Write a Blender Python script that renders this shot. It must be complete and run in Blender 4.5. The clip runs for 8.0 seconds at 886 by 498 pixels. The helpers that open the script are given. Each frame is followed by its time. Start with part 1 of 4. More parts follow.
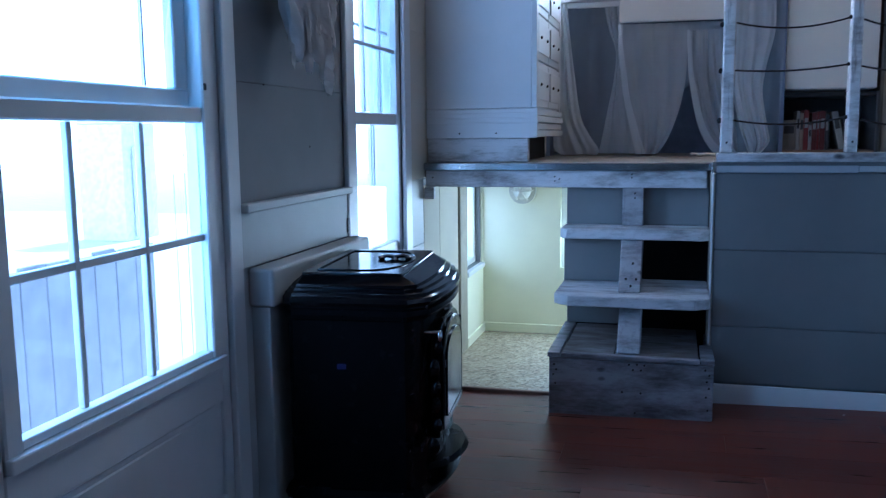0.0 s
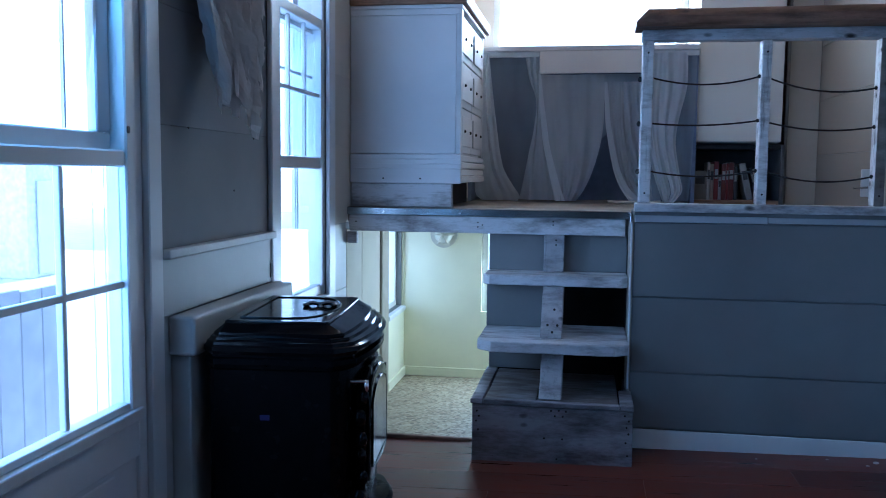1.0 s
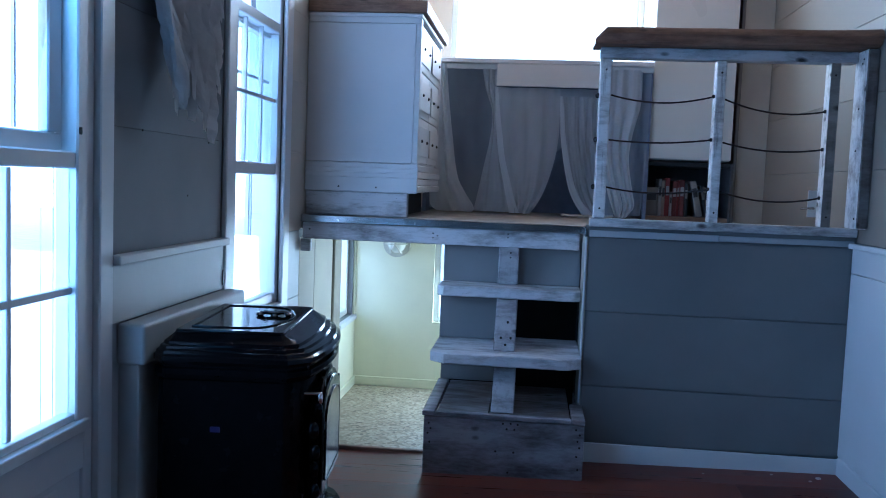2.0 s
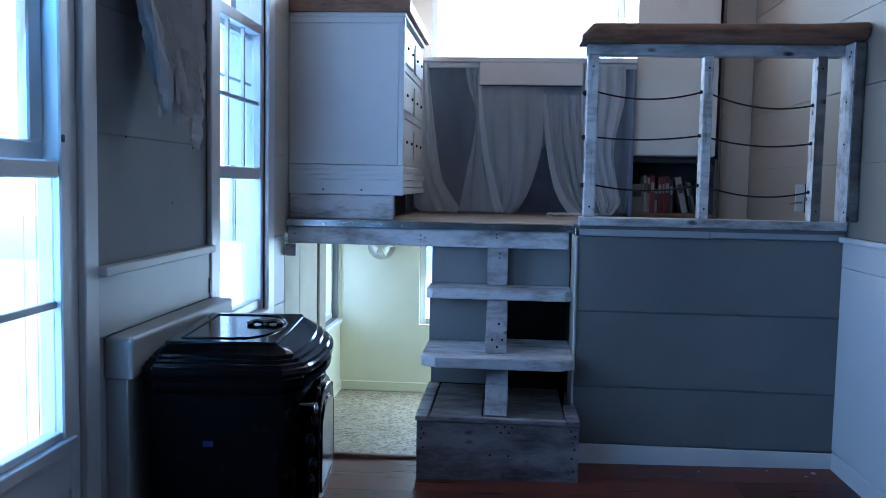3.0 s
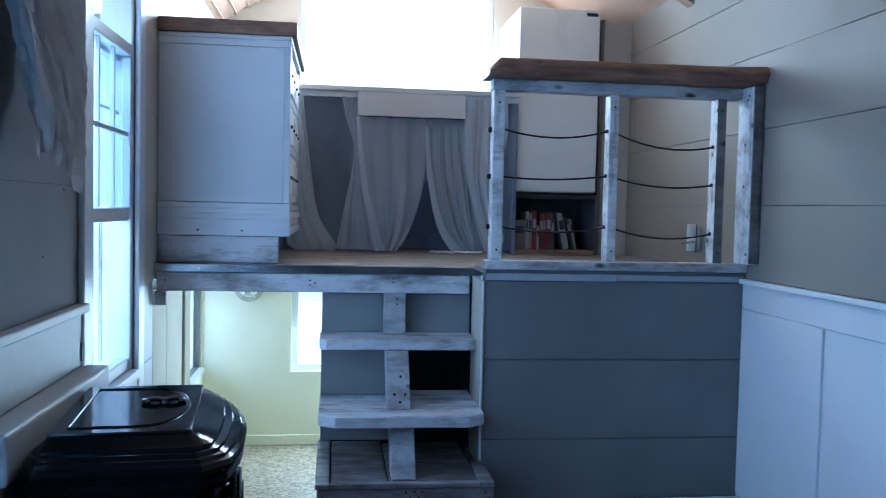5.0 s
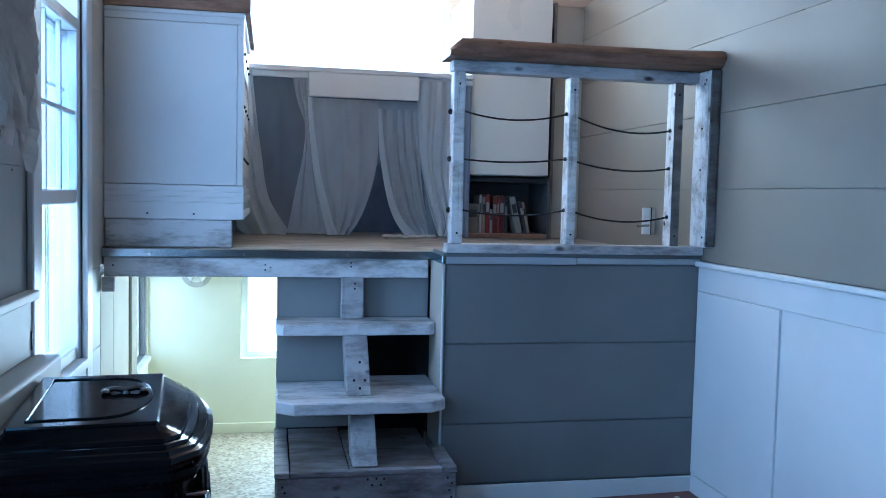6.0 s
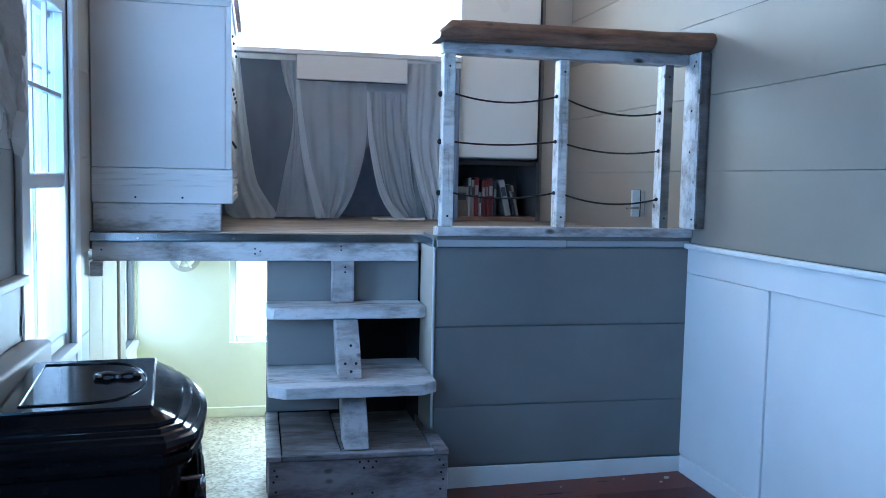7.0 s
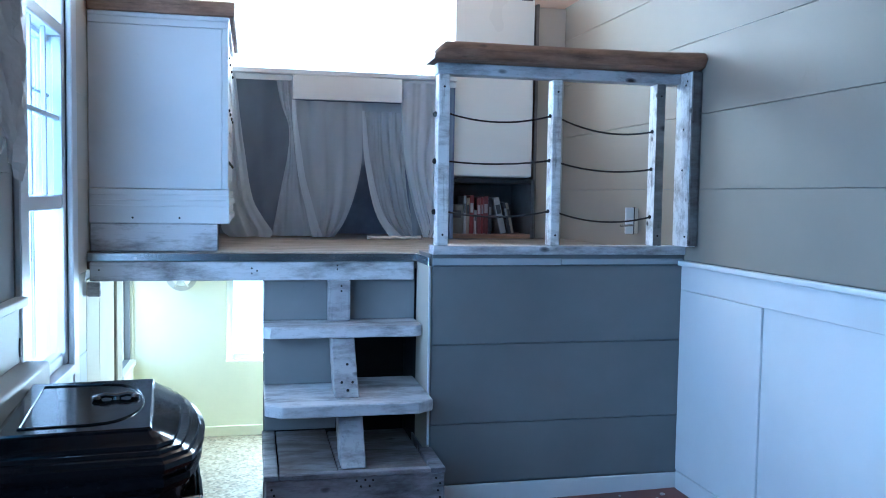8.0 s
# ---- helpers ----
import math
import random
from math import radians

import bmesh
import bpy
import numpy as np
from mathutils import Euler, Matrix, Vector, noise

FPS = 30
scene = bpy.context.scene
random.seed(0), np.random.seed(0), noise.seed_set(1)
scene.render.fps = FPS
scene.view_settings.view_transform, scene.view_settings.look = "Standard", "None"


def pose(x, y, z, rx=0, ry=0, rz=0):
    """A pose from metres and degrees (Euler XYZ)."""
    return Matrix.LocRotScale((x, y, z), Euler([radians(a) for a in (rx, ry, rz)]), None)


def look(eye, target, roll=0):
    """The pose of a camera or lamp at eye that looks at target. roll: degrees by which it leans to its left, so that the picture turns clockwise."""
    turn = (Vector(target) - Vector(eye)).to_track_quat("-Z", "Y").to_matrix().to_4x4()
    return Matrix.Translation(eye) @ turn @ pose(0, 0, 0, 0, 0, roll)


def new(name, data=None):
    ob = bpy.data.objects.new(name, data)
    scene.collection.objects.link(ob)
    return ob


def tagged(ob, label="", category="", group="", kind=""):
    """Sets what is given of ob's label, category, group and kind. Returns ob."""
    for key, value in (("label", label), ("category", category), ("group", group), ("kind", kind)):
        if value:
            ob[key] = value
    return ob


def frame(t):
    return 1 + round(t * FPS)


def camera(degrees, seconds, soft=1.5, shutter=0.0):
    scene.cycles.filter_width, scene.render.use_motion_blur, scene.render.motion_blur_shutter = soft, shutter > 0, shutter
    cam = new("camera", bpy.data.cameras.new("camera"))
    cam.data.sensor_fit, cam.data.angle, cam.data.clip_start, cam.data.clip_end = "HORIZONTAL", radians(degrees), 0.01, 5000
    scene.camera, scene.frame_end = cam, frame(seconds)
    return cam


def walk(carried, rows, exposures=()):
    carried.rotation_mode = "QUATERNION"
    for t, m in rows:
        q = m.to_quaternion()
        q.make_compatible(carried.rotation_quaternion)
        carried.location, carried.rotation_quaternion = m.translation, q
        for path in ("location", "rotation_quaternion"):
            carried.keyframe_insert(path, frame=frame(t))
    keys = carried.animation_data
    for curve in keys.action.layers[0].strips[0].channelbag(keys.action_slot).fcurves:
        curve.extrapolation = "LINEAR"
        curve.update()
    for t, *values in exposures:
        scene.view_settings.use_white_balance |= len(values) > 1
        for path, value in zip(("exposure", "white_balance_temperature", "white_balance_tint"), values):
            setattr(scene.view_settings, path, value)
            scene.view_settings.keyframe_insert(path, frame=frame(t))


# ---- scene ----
cam = camera(54.8, 8.0, soft=0.8, shutter=0.3)
PATH = [
    (0, (1.102, -3.513, 1.095), (0.585, -1.599, 0.828), -0.6),
    (0.5, (1.082, -3.513, 1.113), (0.682, -1.563, 0.922), -0.2),
    (1, (1.066, -3.510, 1.119), (0.740, -1.544, 0.943), 0.6),
    (1.5, (1.048, -3.501, 1.119), (0.788, -1.525, 0.953), 1.4),
    (2, (1.034, -3.494, 1.127), (0.828, -1.511, 0.973), 2.2),
    (2.2, (1.024, -3.486, 1.129), (0.840, -1.501, 0.982), 2.2),
    (3.3, (0.967, -3.440, 1.135), (0.814, -1.452, 0.976), 0.9),
    (3.5, (0.957, -3.433, 1.137), (0.795, -1.446, 0.976), 0.9),
    (4, (0.904, -3.328, 1.146), (0.778, -1.336, 1.022), 0.5),
    (4.5, (0.849, -3.229, 1.162), (0.864, -1.230, 1.076), 0.8),
    (5, (0.697, -3.171, 1.194), (0.947, -1.189, 1.103), 1.3),
    (5.2, (0.669, -3.153, 1.198), (0.977, -1.178, 1.099), 1.5),
    (6.3, (0.606, -3.105, 1.181), (1.014, -1.154, 1.049), 1.3),
    (6.5, (0.597, -3.099, 1.180), (1.016, -1.149, 1.040), 1.3),
    (7, (0.606, -3.110, 1.183), (1.032, -1.163, 1.022), 1.2),
    (7.5, (0.608, -3.121, 1.189), (1.039, -1.174, 1.028), 1.0),
    (8, (0.603, -3.133, 1.197), (1.038, -1.185, 1.072), 0.9),
]
EXPOSURES = [(0, 0.0, 3960, 6), (1, -0.1, 3980, 6), (1.5, -0.03, 3990, 6), (3.5, -0.06, 4020, 6), (4.5, 0.0, 4020, 4), (5.2, 0.30, 4050, 2), (6.5, 0.65, 4060, 1), (8, 0.90, 4080, 1)]
walk(cam, [(t, look(eye, target, roll)) for t, eye, target, roll in PATH], EXPOSURES)

# ---- world, sun, window light ----
world = bpy.data.worlds.new("sky")
scene.world = world
world.use_nodes = True
wn = world.node_tree.nodes
sky = wn.new("ShaderNodeTexSky")
sky.sky_type, sky.sun_disc = "NISHITA", False
sky.sun_elevation, sky.sun_rotation = radians(56), radians(8)
wn["Background"].inputs[1].default_value = 0.14
world.node_tree.links.new(sky.outputs[0], wn["Background"].inputs[0])

sun = new("sun", bpy.data.lights.new("sun", "SUN"))
sun.data.energy, sun.data.angle, sun.data.color = 5.0, radians(0.6), (1.0, 0.95, 0.86)
sun.matrix_world = look((0.6, 6, 8.9), (0, 1.5, 2.2))


def window_light(name, place, target, w, h, watts, color=(0.80, 0.90, 1.0)):
    """Daylight that comes in through one opening."""
    lamp = new(name, bpy.data.lights.new(name, "AREA"))
    lamp.data.shape, lamp.data.size, lamp.data.size_y = "RECTANGLE", w, h
    lamp.data.energy, lamp.data.color = watts, color
    lamp.matrix_world = look(place, target)
    return lamp


window_light("loft_window_light", (1.04, 1.93, 2.22), (1.04, 0.0, 1.9), 1.12, 0.72, 44, (1.0, 0.89, 0.69))
window_light("door_light", (-0.055, -1.98, 1.24), (2.3, -1.9, 0.9), 0.62, 1.2, 8.0, (0.38, 0.70, 1.0))
window_light("tall_window_light", (-0.12, -0.365, 1.35), (2.3, -0.5, 0.9), 0.46, 1.4, 4.2, (0.75, 0.88, 1.0))
window_light("stair_window_light", (0.78, 1.50, 0.58), (0.6, 0.0, 0.2), 0.46, 0.50, 11.5, (1.0, 0.96, 0.78))
window_light("slot_window_light", (-0.13, 1.24, 0.58), (1.0, 1.55, 0.45), 0.34, 0.45, 0.9, (1.0, 0.96, 0.78))

# ---- materials ----


class Mat:
    """A node material with a principled shader, built step by step."""

    def __init__(self, name, color=(0.5, 0.5, 0.5), rough=0.5, metal=0.0):
        self.m = bpy.data.materials.new(name)
        self.m.use_nodes = True
        self.t = self.m.node_tree
        self.p = self.t.nodes["Principled BSDF"]
        self.p.inputs["Base Color"].default_value = (*color, 1)
        self.p.inputs["Roughness"].default_value = rough
        self.p.inputs["Metallic"].default_value = metal
        self.where = None

    def node(self, kind, **inputs):
        n = self.t.nodes.new(kind)
        for key, value in inputs.items():
            n.inputs[key].default_value = value
        return n

    def link(self, a, b):
        self.t.links.new(a, b)

    def coords(self, scale=(1, 1, 1), spread=7.0):
        """Object coordinates, shifted by a random amount for each object."""
        tc, info = self.node("ShaderNodeTexCoord"), self.node("ShaderNodeObjectInfo")
        mp, mul, add = self.node("ShaderNodeMapping"), self.node("ShaderNodeMath"), self.node("ShaderNodeVectorMath")
        mul.operation, mul.inputs[1].default_value = "MULTIPLY", spread
        self.link(info.outputs["Random"], mul.inputs[0])
        self.link(tc.outputs["Object"], add.inputs[0])
        self.link(mul.outputs[0], add.inputs[1])
        self.link(add.outputs[0], mp.inputs["Vector"])
        mp.inputs["Scale"].default_value = scale
        return mp.outputs[0]

    def noise(self, co, scale, detail=4.0, rough=0.55):
        n = self.node("ShaderNodeTexNoise", Scale=scale, Detail=detail, Roughness=rough)
        self.link(co, n.inputs["Vector"])
        return n.outputs["Fac"]

    def ramp(self, fac, stops):
        r = self.node("ShaderNodeValToRGB")
        e = r.color_ramp.elements
        while len(e) < len(stops):
            e.new(0.5)
        for el, (at, c) in zip(e, stops):
            el.position, el.color = at, (*((c,) * 3 if isinstance(c, (int, float)) else c), 1)
        self.link(fac, r.inputs[0])
        return r.outputs[0]

    def mix(self, fac, a, b, how="MIX"):
        m = self.node("ShaderNodeMix")
        m.data_type, m.blend_type = "RGBA", how
        for value, socket in ((fac, m.inputs[0]), (a, m.inputs[6]), (b, m.inputs[7])):
            if isinstance(value, (int, float)):
                socket.default_value = value
            elif isinstance(value, tuple):
                socket.default_value = (*value, 1)
            else:
                self.link(value, socket)
        return m.outputs[2]

    def color(self, out):
        self.link(out, self.p.inputs["Base Color"])

    def rough(self, out):
        self.link(out, self.p.inputs["Roughness"])

    def bump(self, fac, strength=0.2, distance=0.004):
        b = self.node("ShaderNodeBump", Strength=strength, Distance=distance)
        self.link(fac, b.inputs["Height"])
        self.link(b.outputs[0], self.p.inputs["Normal"])


def paint(name, color, rough=0.45, wear=0.12, bump=0.12):
    """Brushed wall or trim paint with faint blotches and brush marks."""
    m = Mat(name, color, rough)
    co = m.coords()
    big, fine = m.noise(co, 1.7, 5), m.noise(co, 60, 3)
    dark = tuple(c * (1 - wear * 1.6) for c in color)
    light = tuple(min(1, c * (1 + wear * 0.4)) for c in color)
    base = m.ramp(big, [(0.3, dark), (0.62, light)])
    speck = m.ramp(m.noise(co, 9, 8, 0.7), [(0.66, 0.0), (0.74, 1.0)])
    m.color(m.mix(0.35, base, m.mix(speck, base, tuple(c * 0.72 for c in color))))
    m.rough(m.ramp(big, [(0.3, rough - 0.08), (0.7, rough + 0.12)]))
    m.bump(fine, bump, 0.002)
    return m.m


def worn_wood(name, wood, wash, cover, along=(1.2, 14, 14), rough=0.6, streak=0.25):
    """Wood under a thin worn white wash: grain, specks, ringed knots and bare patches."""
    m = Mat(name, wood, rough)
    co = m.coords(along)
    grain = m.noise(co, 3.2, 9, 0.68)
    patch = m.noise(m.coords((2.0, 6, 6)), 2.1, 7, 0.7)
    bare = m.mix(0.75, wood, m.ramp(grain, [(0.32, tuple(c * 0.25 for c in wood)), (0.7, tuple(min(1, c * 1.5) for c in wood))]))
    fac = m.ramp(patch, [(cover - 0.04, 0.08), (cover + 0.22, 1.0)])
    scratch = m.ramp(grain, [(0.28, streak), (0.46, 1.0)])
    both = m.mix(1.0, fac, scratch, "MULTIPLY")
    worn = m.mix(both, bare, wash)
    speck = m.ramp(m.noise(m.coords((5, 16, 16)), 5.5, 6, 0.75), [(0.655, 0.0), (0.70, 0.8)])
    worn = m.mix(speck, worn, tuple(c * 0.3 for c in wood))
    vor = m.node("ShaderNodeTexVoronoi", Scale=3.1)
    m.link(m.coords((1.6, 3.2, 3.2)), vor.inputs["Vector"])
    wobble = m.node("ShaderNodeMath")
    wobble.operation, wobble.inputs[1].default_value = "MULTIPLY_ADD", 0.10
    m.link(m.noise(m.coords((3, 9, 9)), 4.0, 4), wobble.inputs[0])
    m.link(vor.outputs["Distance"], wobble.inputs[2])
    knot = m.ramp(wobble.outputs[0], [(0.09, 1.0), (0.14, 0.55), (0.175, 0.0)])
    m.color(m.mix(knot, worn, tuple(c * 0.2 for c in wood)))
    m.bump(grain, 0.25, 0.003)
    return m.m


def plain(name, color, rough=0.5, metal=0.0, vary=0.15, scale=14.0, bump=0.1):
    m = Mat(name, color, rough, metal)
    co = m.coords()
    n = m.noise(co, scale, 5)
    m.color(m.ramp(n, [(0.3, tuple(c * (1 - vary) for c in color)), (0.7, tuple(min(1, c * (1 + vary)) for c in color))]))
    m.rough(m.ramp(m.noise(co, scale * 0.4, 4), [(0.3, max(0.02, rough - 0.06)), (0.7, rough + 0.08)]))
    if bump:
        m.bump(n, bump, 0.002)
    return m.m


GREY = paint("grey_wall_paint", (0.255, 0.26, 0.268), 0.72)
GREY.node_tree.nodes["Principled BSDF"].inputs["Specular IOR Level"].default_value = 0.22
TRIM_GREY = paint("pale_grey_trim_paint", (0.40, 0.42, 0.45), 0.45)
PANEL_GREY = paint("grey_panel_paint", (0.188, 0.194, 0.196), 0.55)
# Slightly warm grey, pushed warmer to carry the loft's warm light.
RIGHT_GREY = paint("loft_warmed_grey_paint", (0.285, 0.258, 0.215), 0.62, 0.07)
WHITE = paint("white_trim_paint", (0.74, 0.75, 0.75), 0.38, 0.07)
CABINET_WHITE = paint("cabinet_white_paint", (0.70, 0.71, 0.73), 0.42, 0.06)
WAINSCOT = paint("wainscot_white_paint", (0.76, 0.77, 0.78), 0.4, 0.05)
CREAM = paint("cream_wall_paint", (0.66, 0.61, 0.51), 0.5, 0.08)
# Greige made lighter than the neighbouring paint, in place of light.
LIT_GREIGE = paint("lit_greige_paint", (0.50, 0.46, 0.385), 0.5, 0.1)
PASSAGE = paint("pale_yellow_paint", (0.84, 0.82, 0.62), 0.55, 0.06)
DADO = paint("old_white_dado_paint", (0.50, 0.51, 0.50), 0.5, 0.1)
AGED = paint("aged_cream_paint", (0.47, 0.43, 0.32), 0.6, 0.12)
CEILING = paint("pine_ceiling", (0.66, 0.47, 0.34), 0.5, 0.12)
WASHED = worn_wood("whitewashed_wood", (0.115, 0.10, 0.095), (0.64, 0.64, 0.66), 0.33, streak=0.6)
WASHED_UP = worn_wood("whitewashed_upright", (0.17, 0.14, 0.12), (0.78, 0.77, 0.76), 0.31, (14, 14, 1.2))
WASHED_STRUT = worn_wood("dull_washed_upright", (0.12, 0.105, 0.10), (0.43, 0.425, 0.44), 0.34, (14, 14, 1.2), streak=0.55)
DULL_LID = worn_wood("worn_lid_wood", (0.13, 0.10, 0.085), (0.32, 0.31, 0.31), 0.46)
# Darker timber for the wall post's front, the side turned from the light.
SHADED_TIMBER = worn_wood("shaded_rough_timber", (0.10, 0.085, 0.075), (0.24, 0.235, 0.23), 0.45, (14, 14, 1.2))
WASHED_BARE = worn_wood("thinly_washed_wood", (0.10, 0.085, 0.085), (0.37, 0.35, 0.365), 0.40, streak=0.55)
BROWN = worn_wood("dark_stained_wood", (0.19, 0.105, 0.06), (0.33, 0.205, 0.13), 0.5, (1.2, 14, 14), 0.5)
# Darker copy of the post wood for its shaded front.
SHADED_FACE = worn_wood("shaded_post_wood", (0.13, 0.115, 0.10), (0.27, 0.25, 0.225), 0.40, (14, 14, 1.2))
PLYWOOD = worn_wood("pale_plywood", (0.26, 0.24, 0.21), (0.36, 0.34, 0.31), 0.5, (1.5, 9, 9), 0.6)
# Near-black shade for the step cupboard and plinth recess; also the sub-floor slab.
SHADE_BLACK = plain("near_black_shade", (0.02, 0.02, 0.022), 0.8)
# Dark blue that carries the recess shade behind the voile.
RECESS_SHADE = plain("recess_shade_blue", (0.19, 0.22, 0.31), 0.8)
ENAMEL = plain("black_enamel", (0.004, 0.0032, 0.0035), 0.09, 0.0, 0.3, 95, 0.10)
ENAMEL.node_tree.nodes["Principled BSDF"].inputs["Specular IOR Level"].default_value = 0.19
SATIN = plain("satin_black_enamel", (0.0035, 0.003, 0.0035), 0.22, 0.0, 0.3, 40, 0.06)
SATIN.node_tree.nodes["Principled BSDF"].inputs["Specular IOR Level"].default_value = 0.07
IRON = plain("black_cast_iron", (0.006, 0.0055, 0.0055), 0.22, 0.0, 0.3, 30, 0.15)
IRON.node_tree.nodes["Principled BSDF"].inputs["Specular IOR Level"].default_value = 0.25
SMOKED = plain("smoked_glass", (0.004, 0.004, 0.005), 0.12)
SMOKED.node_tree.nodes["Principled BSDF"].inputs["Specular IOR Level"].default_value = 0.15
CHROME = plain("polished_metal", (0.75, 0.75, 0.76), 0.18, 1.0, 0.05, 20, 0.05)
STEEL = plain("galvanised_steel", (0.42, 0.46, 0.50), 0.20, 1.0, 0.35, 5, 0.15)
SCREW = plain("dark_screw", (0.03, 0.028, 0.026), 0.5, 0.6)
ROPE = plain("tarred_rope", (0.022, 0.02, 0.02), 0.85, 0.0, 0.4, 200, 0.5)
BLACK = plain("black_lacquer", (0.015, 0.015, 0.016), 0.4)
APPLIANCE = plain("white_enamel", (0.74, 0.75, 0.72), 0.3, 0.0, 0.02, 2.0, 0.02)
FENCE = plain("weathered_fence", (0.48, 0.50, 0.55), 0.8, 0.0, 0.18, 5, 0.2)


def floor_material():
    """Red-brown laminate with long grain and a soft sheen."""
    m = Mat("red_brown_laminate", (0.2, 0.08, 0.05), 0.28)
    co = m.coords((1.0, 16, 16), 11)
    grain = m.noise(co, 2.6, 8, 0.62)
    info = m.node("ShaderNodeObjectInfo")
    tone = m.ramp(info.outputs["Random"], [(0.0, (0.092, 0.023, 0.013)), (0.5, (0.130, 0.034, 0.019)), (1.0, (0.170, 0.050, 0.028))])
    m.color(m.mix(0.6, tone, m.mix(1.0, tone, m.ramp(grain, [(0.3, 0.4), (0.7, 1.35)]), "MULTIPLY")))
    m.rough(m.ramp(grain, [(0.3, 0.24), (0.7, 0.42)]))
    m.p.inputs["Specular IOR Level"].default_value = 0.28
    m.bump(grain, 0.08, 0.002)
    return m.m


def speckled(name):
    """Pale speckled vinyl: grit of tan, grey and cream."""
    m = Mat(name, (0.5, 0.45, 0.35), 0.6)
    co = m.coords((1, 1, 1), 0)
    vor = m.node("ShaderNodeTexVoronoi", Scale=75.0)
    m.link(co, vor.inputs["Vector"])
    chips = m.ramp(vor.outputs["Color"], [(0.15, (0.06, 0.045, 0.03)), (0.38, (0.30, 0.24, 0.155)), (0.8, (0.52, 0.45, 0.33))])
    m.color(m.mix(0.5, chips, m.ramp(m.noise(co, 16, 6, 0.75), [(0.35, (0.26, 0.20, 0.13)), (0.65, (0.50, 0.44, 0.32))])))
    m.bump(vor.outputs["Distance"], 0.3, 0.003)
    return m.m


def glass_material():
    m = Mat("window_glass")
    out = m.t.nodes["Material Output"]
    clear, gloss, mixer = m.node("ShaderNodeBsdfTransparent"), m.node("ShaderNodeBsdfGlossy", Roughness=0.03), m.node("ShaderNodeMixShader")
    lw, curve, add = m.node("ShaderNodeLayerWeight", Blend=0.5), m.node("ShaderNodeMath"), m.node("ShaderNodeMath")
    curve.operation, add.operation = "POWER", "MULTIPLY_ADD"
    curve.inputs[1].default_value, add.inputs[1].default_value, add.inputs[2].default_value = 5.0, 0.6, 0.03
    m.link(lw.outputs["Facing"], curve.inputs[0])
    m.link(curve.outputs[0], add.inputs[0])
    m.link(add.outputs[0], mixer.inputs[0])
    m.link(clear.outputs[0], mixer.inputs[1])
    m.link(gloss.outputs[0], mixer.inputs[2])
    m.link(mixer.outputs[0], out.inputs["Surface"])
    return m.m


def sheer(name, color, clear):
    """Thin woven voile: part open, part diffuse and part light coming through."""
    m = Mat(name, color, 0.8)
    out = m.t.nodes["Material Output"]
    hole, passing, face = m.node("ShaderNodeBsdfTransparent"), m.node("ShaderNodeBsdfTranslucent"), m.node("ShaderNodeBsdfDiffuse")
    for n in (passing, face):
        n.inputs["Color"].default_value = (*color, 1)
    a, b = m.node("ShaderNodeMixShader", Fac=0.5), m.node("ShaderNodeMixShader")
    weave = m.ramp(m.noise(m.coords((5, 5, 2)), 2, 3), [(0.3, clear - 0.03), (0.7, clear + 0.03)])
    m.link(passing.outputs[0], a.inputs[1])
    m.link(face.outputs[0], a.inputs[2])
    m.link(weave, b.inputs[0])
    m.link(a.outputs[0], b.inputs[1])
    m.link(hole.outputs[0], b.inputs[2])
    m.link(b.outputs[0], out.inputs["Surface"])
    return m.m


FLOOR = floor_material()
SPECKLED = speckled("speckled_vinyl")
GLASS = glass_material()
# Blue cast of the window flare is mixed into this voile colour.
VOILE = sheer("flare_tinted_voile", (0.90, 0.94, 0.99), 0.24)
VOILE_MID = sheer("light_grey_voile", (0.84, 0.89, 0.96), 0.38)
FEATHER = plain("white_fringe", (0.74, 0.71, 0.69), 0.9, 0.0, 0.06, 40, 0.0)
BLIND = sheer("pale_blue_blind", (0.74, 0.86, 0.99), 0.22)
VOILE_THIN = sheer("thin_grey_voile", (0.66, 0.74, 0.88), 0.55)


def backdrop_material():
    """Plain hazy sky, far off."""
    m = Mat("bright_haze")
    glow = m.node("ShaderNodeEmission", Strength=4.0)
    co = m.coords((1, 1, 1), 0)
    m.link(m.ramp(m.noise(co, 0.05, 3), [(0.3, (0.93, 0.95, 1.0)), (0.7, (1.0, 1.0, 1.0))]), glow.inputs["Color"])
    m.link(glow.outputs[0], m.t.nodes["Material Output"].inputs["Surface"])
    return m.m


def shaded_book_materials():
    # Cover colours are darkened to carry the shade inside the shelf.
    return [plain("book_" + n, c, 0.5, 0.0, 0.08, 30, 0.1) for n, c in (
        ("cream", (0.17, 0.15, 0.125)), ("white", (0.27, 0.26, 0.24)), ("red", (0.14, 0.014, 0.016)),
        ("dark_red", (0.09, 0.016, 0.016)), ("black", (0.03, 0.03, 0.035)), ("tan", (0.24, 0.19, 0.14)))]


# ---- building helpers ----
ORIGIN = {}


def thing(name, place=(0, 0, 0), label="", category="", group="", kind=""):
    ob = new(name)
    ob.location = place
    ob.empty_display_size = 0.05
    ORIGIN[ob] = Vector(place)
    return tagged(ob, label, category, group, kind)


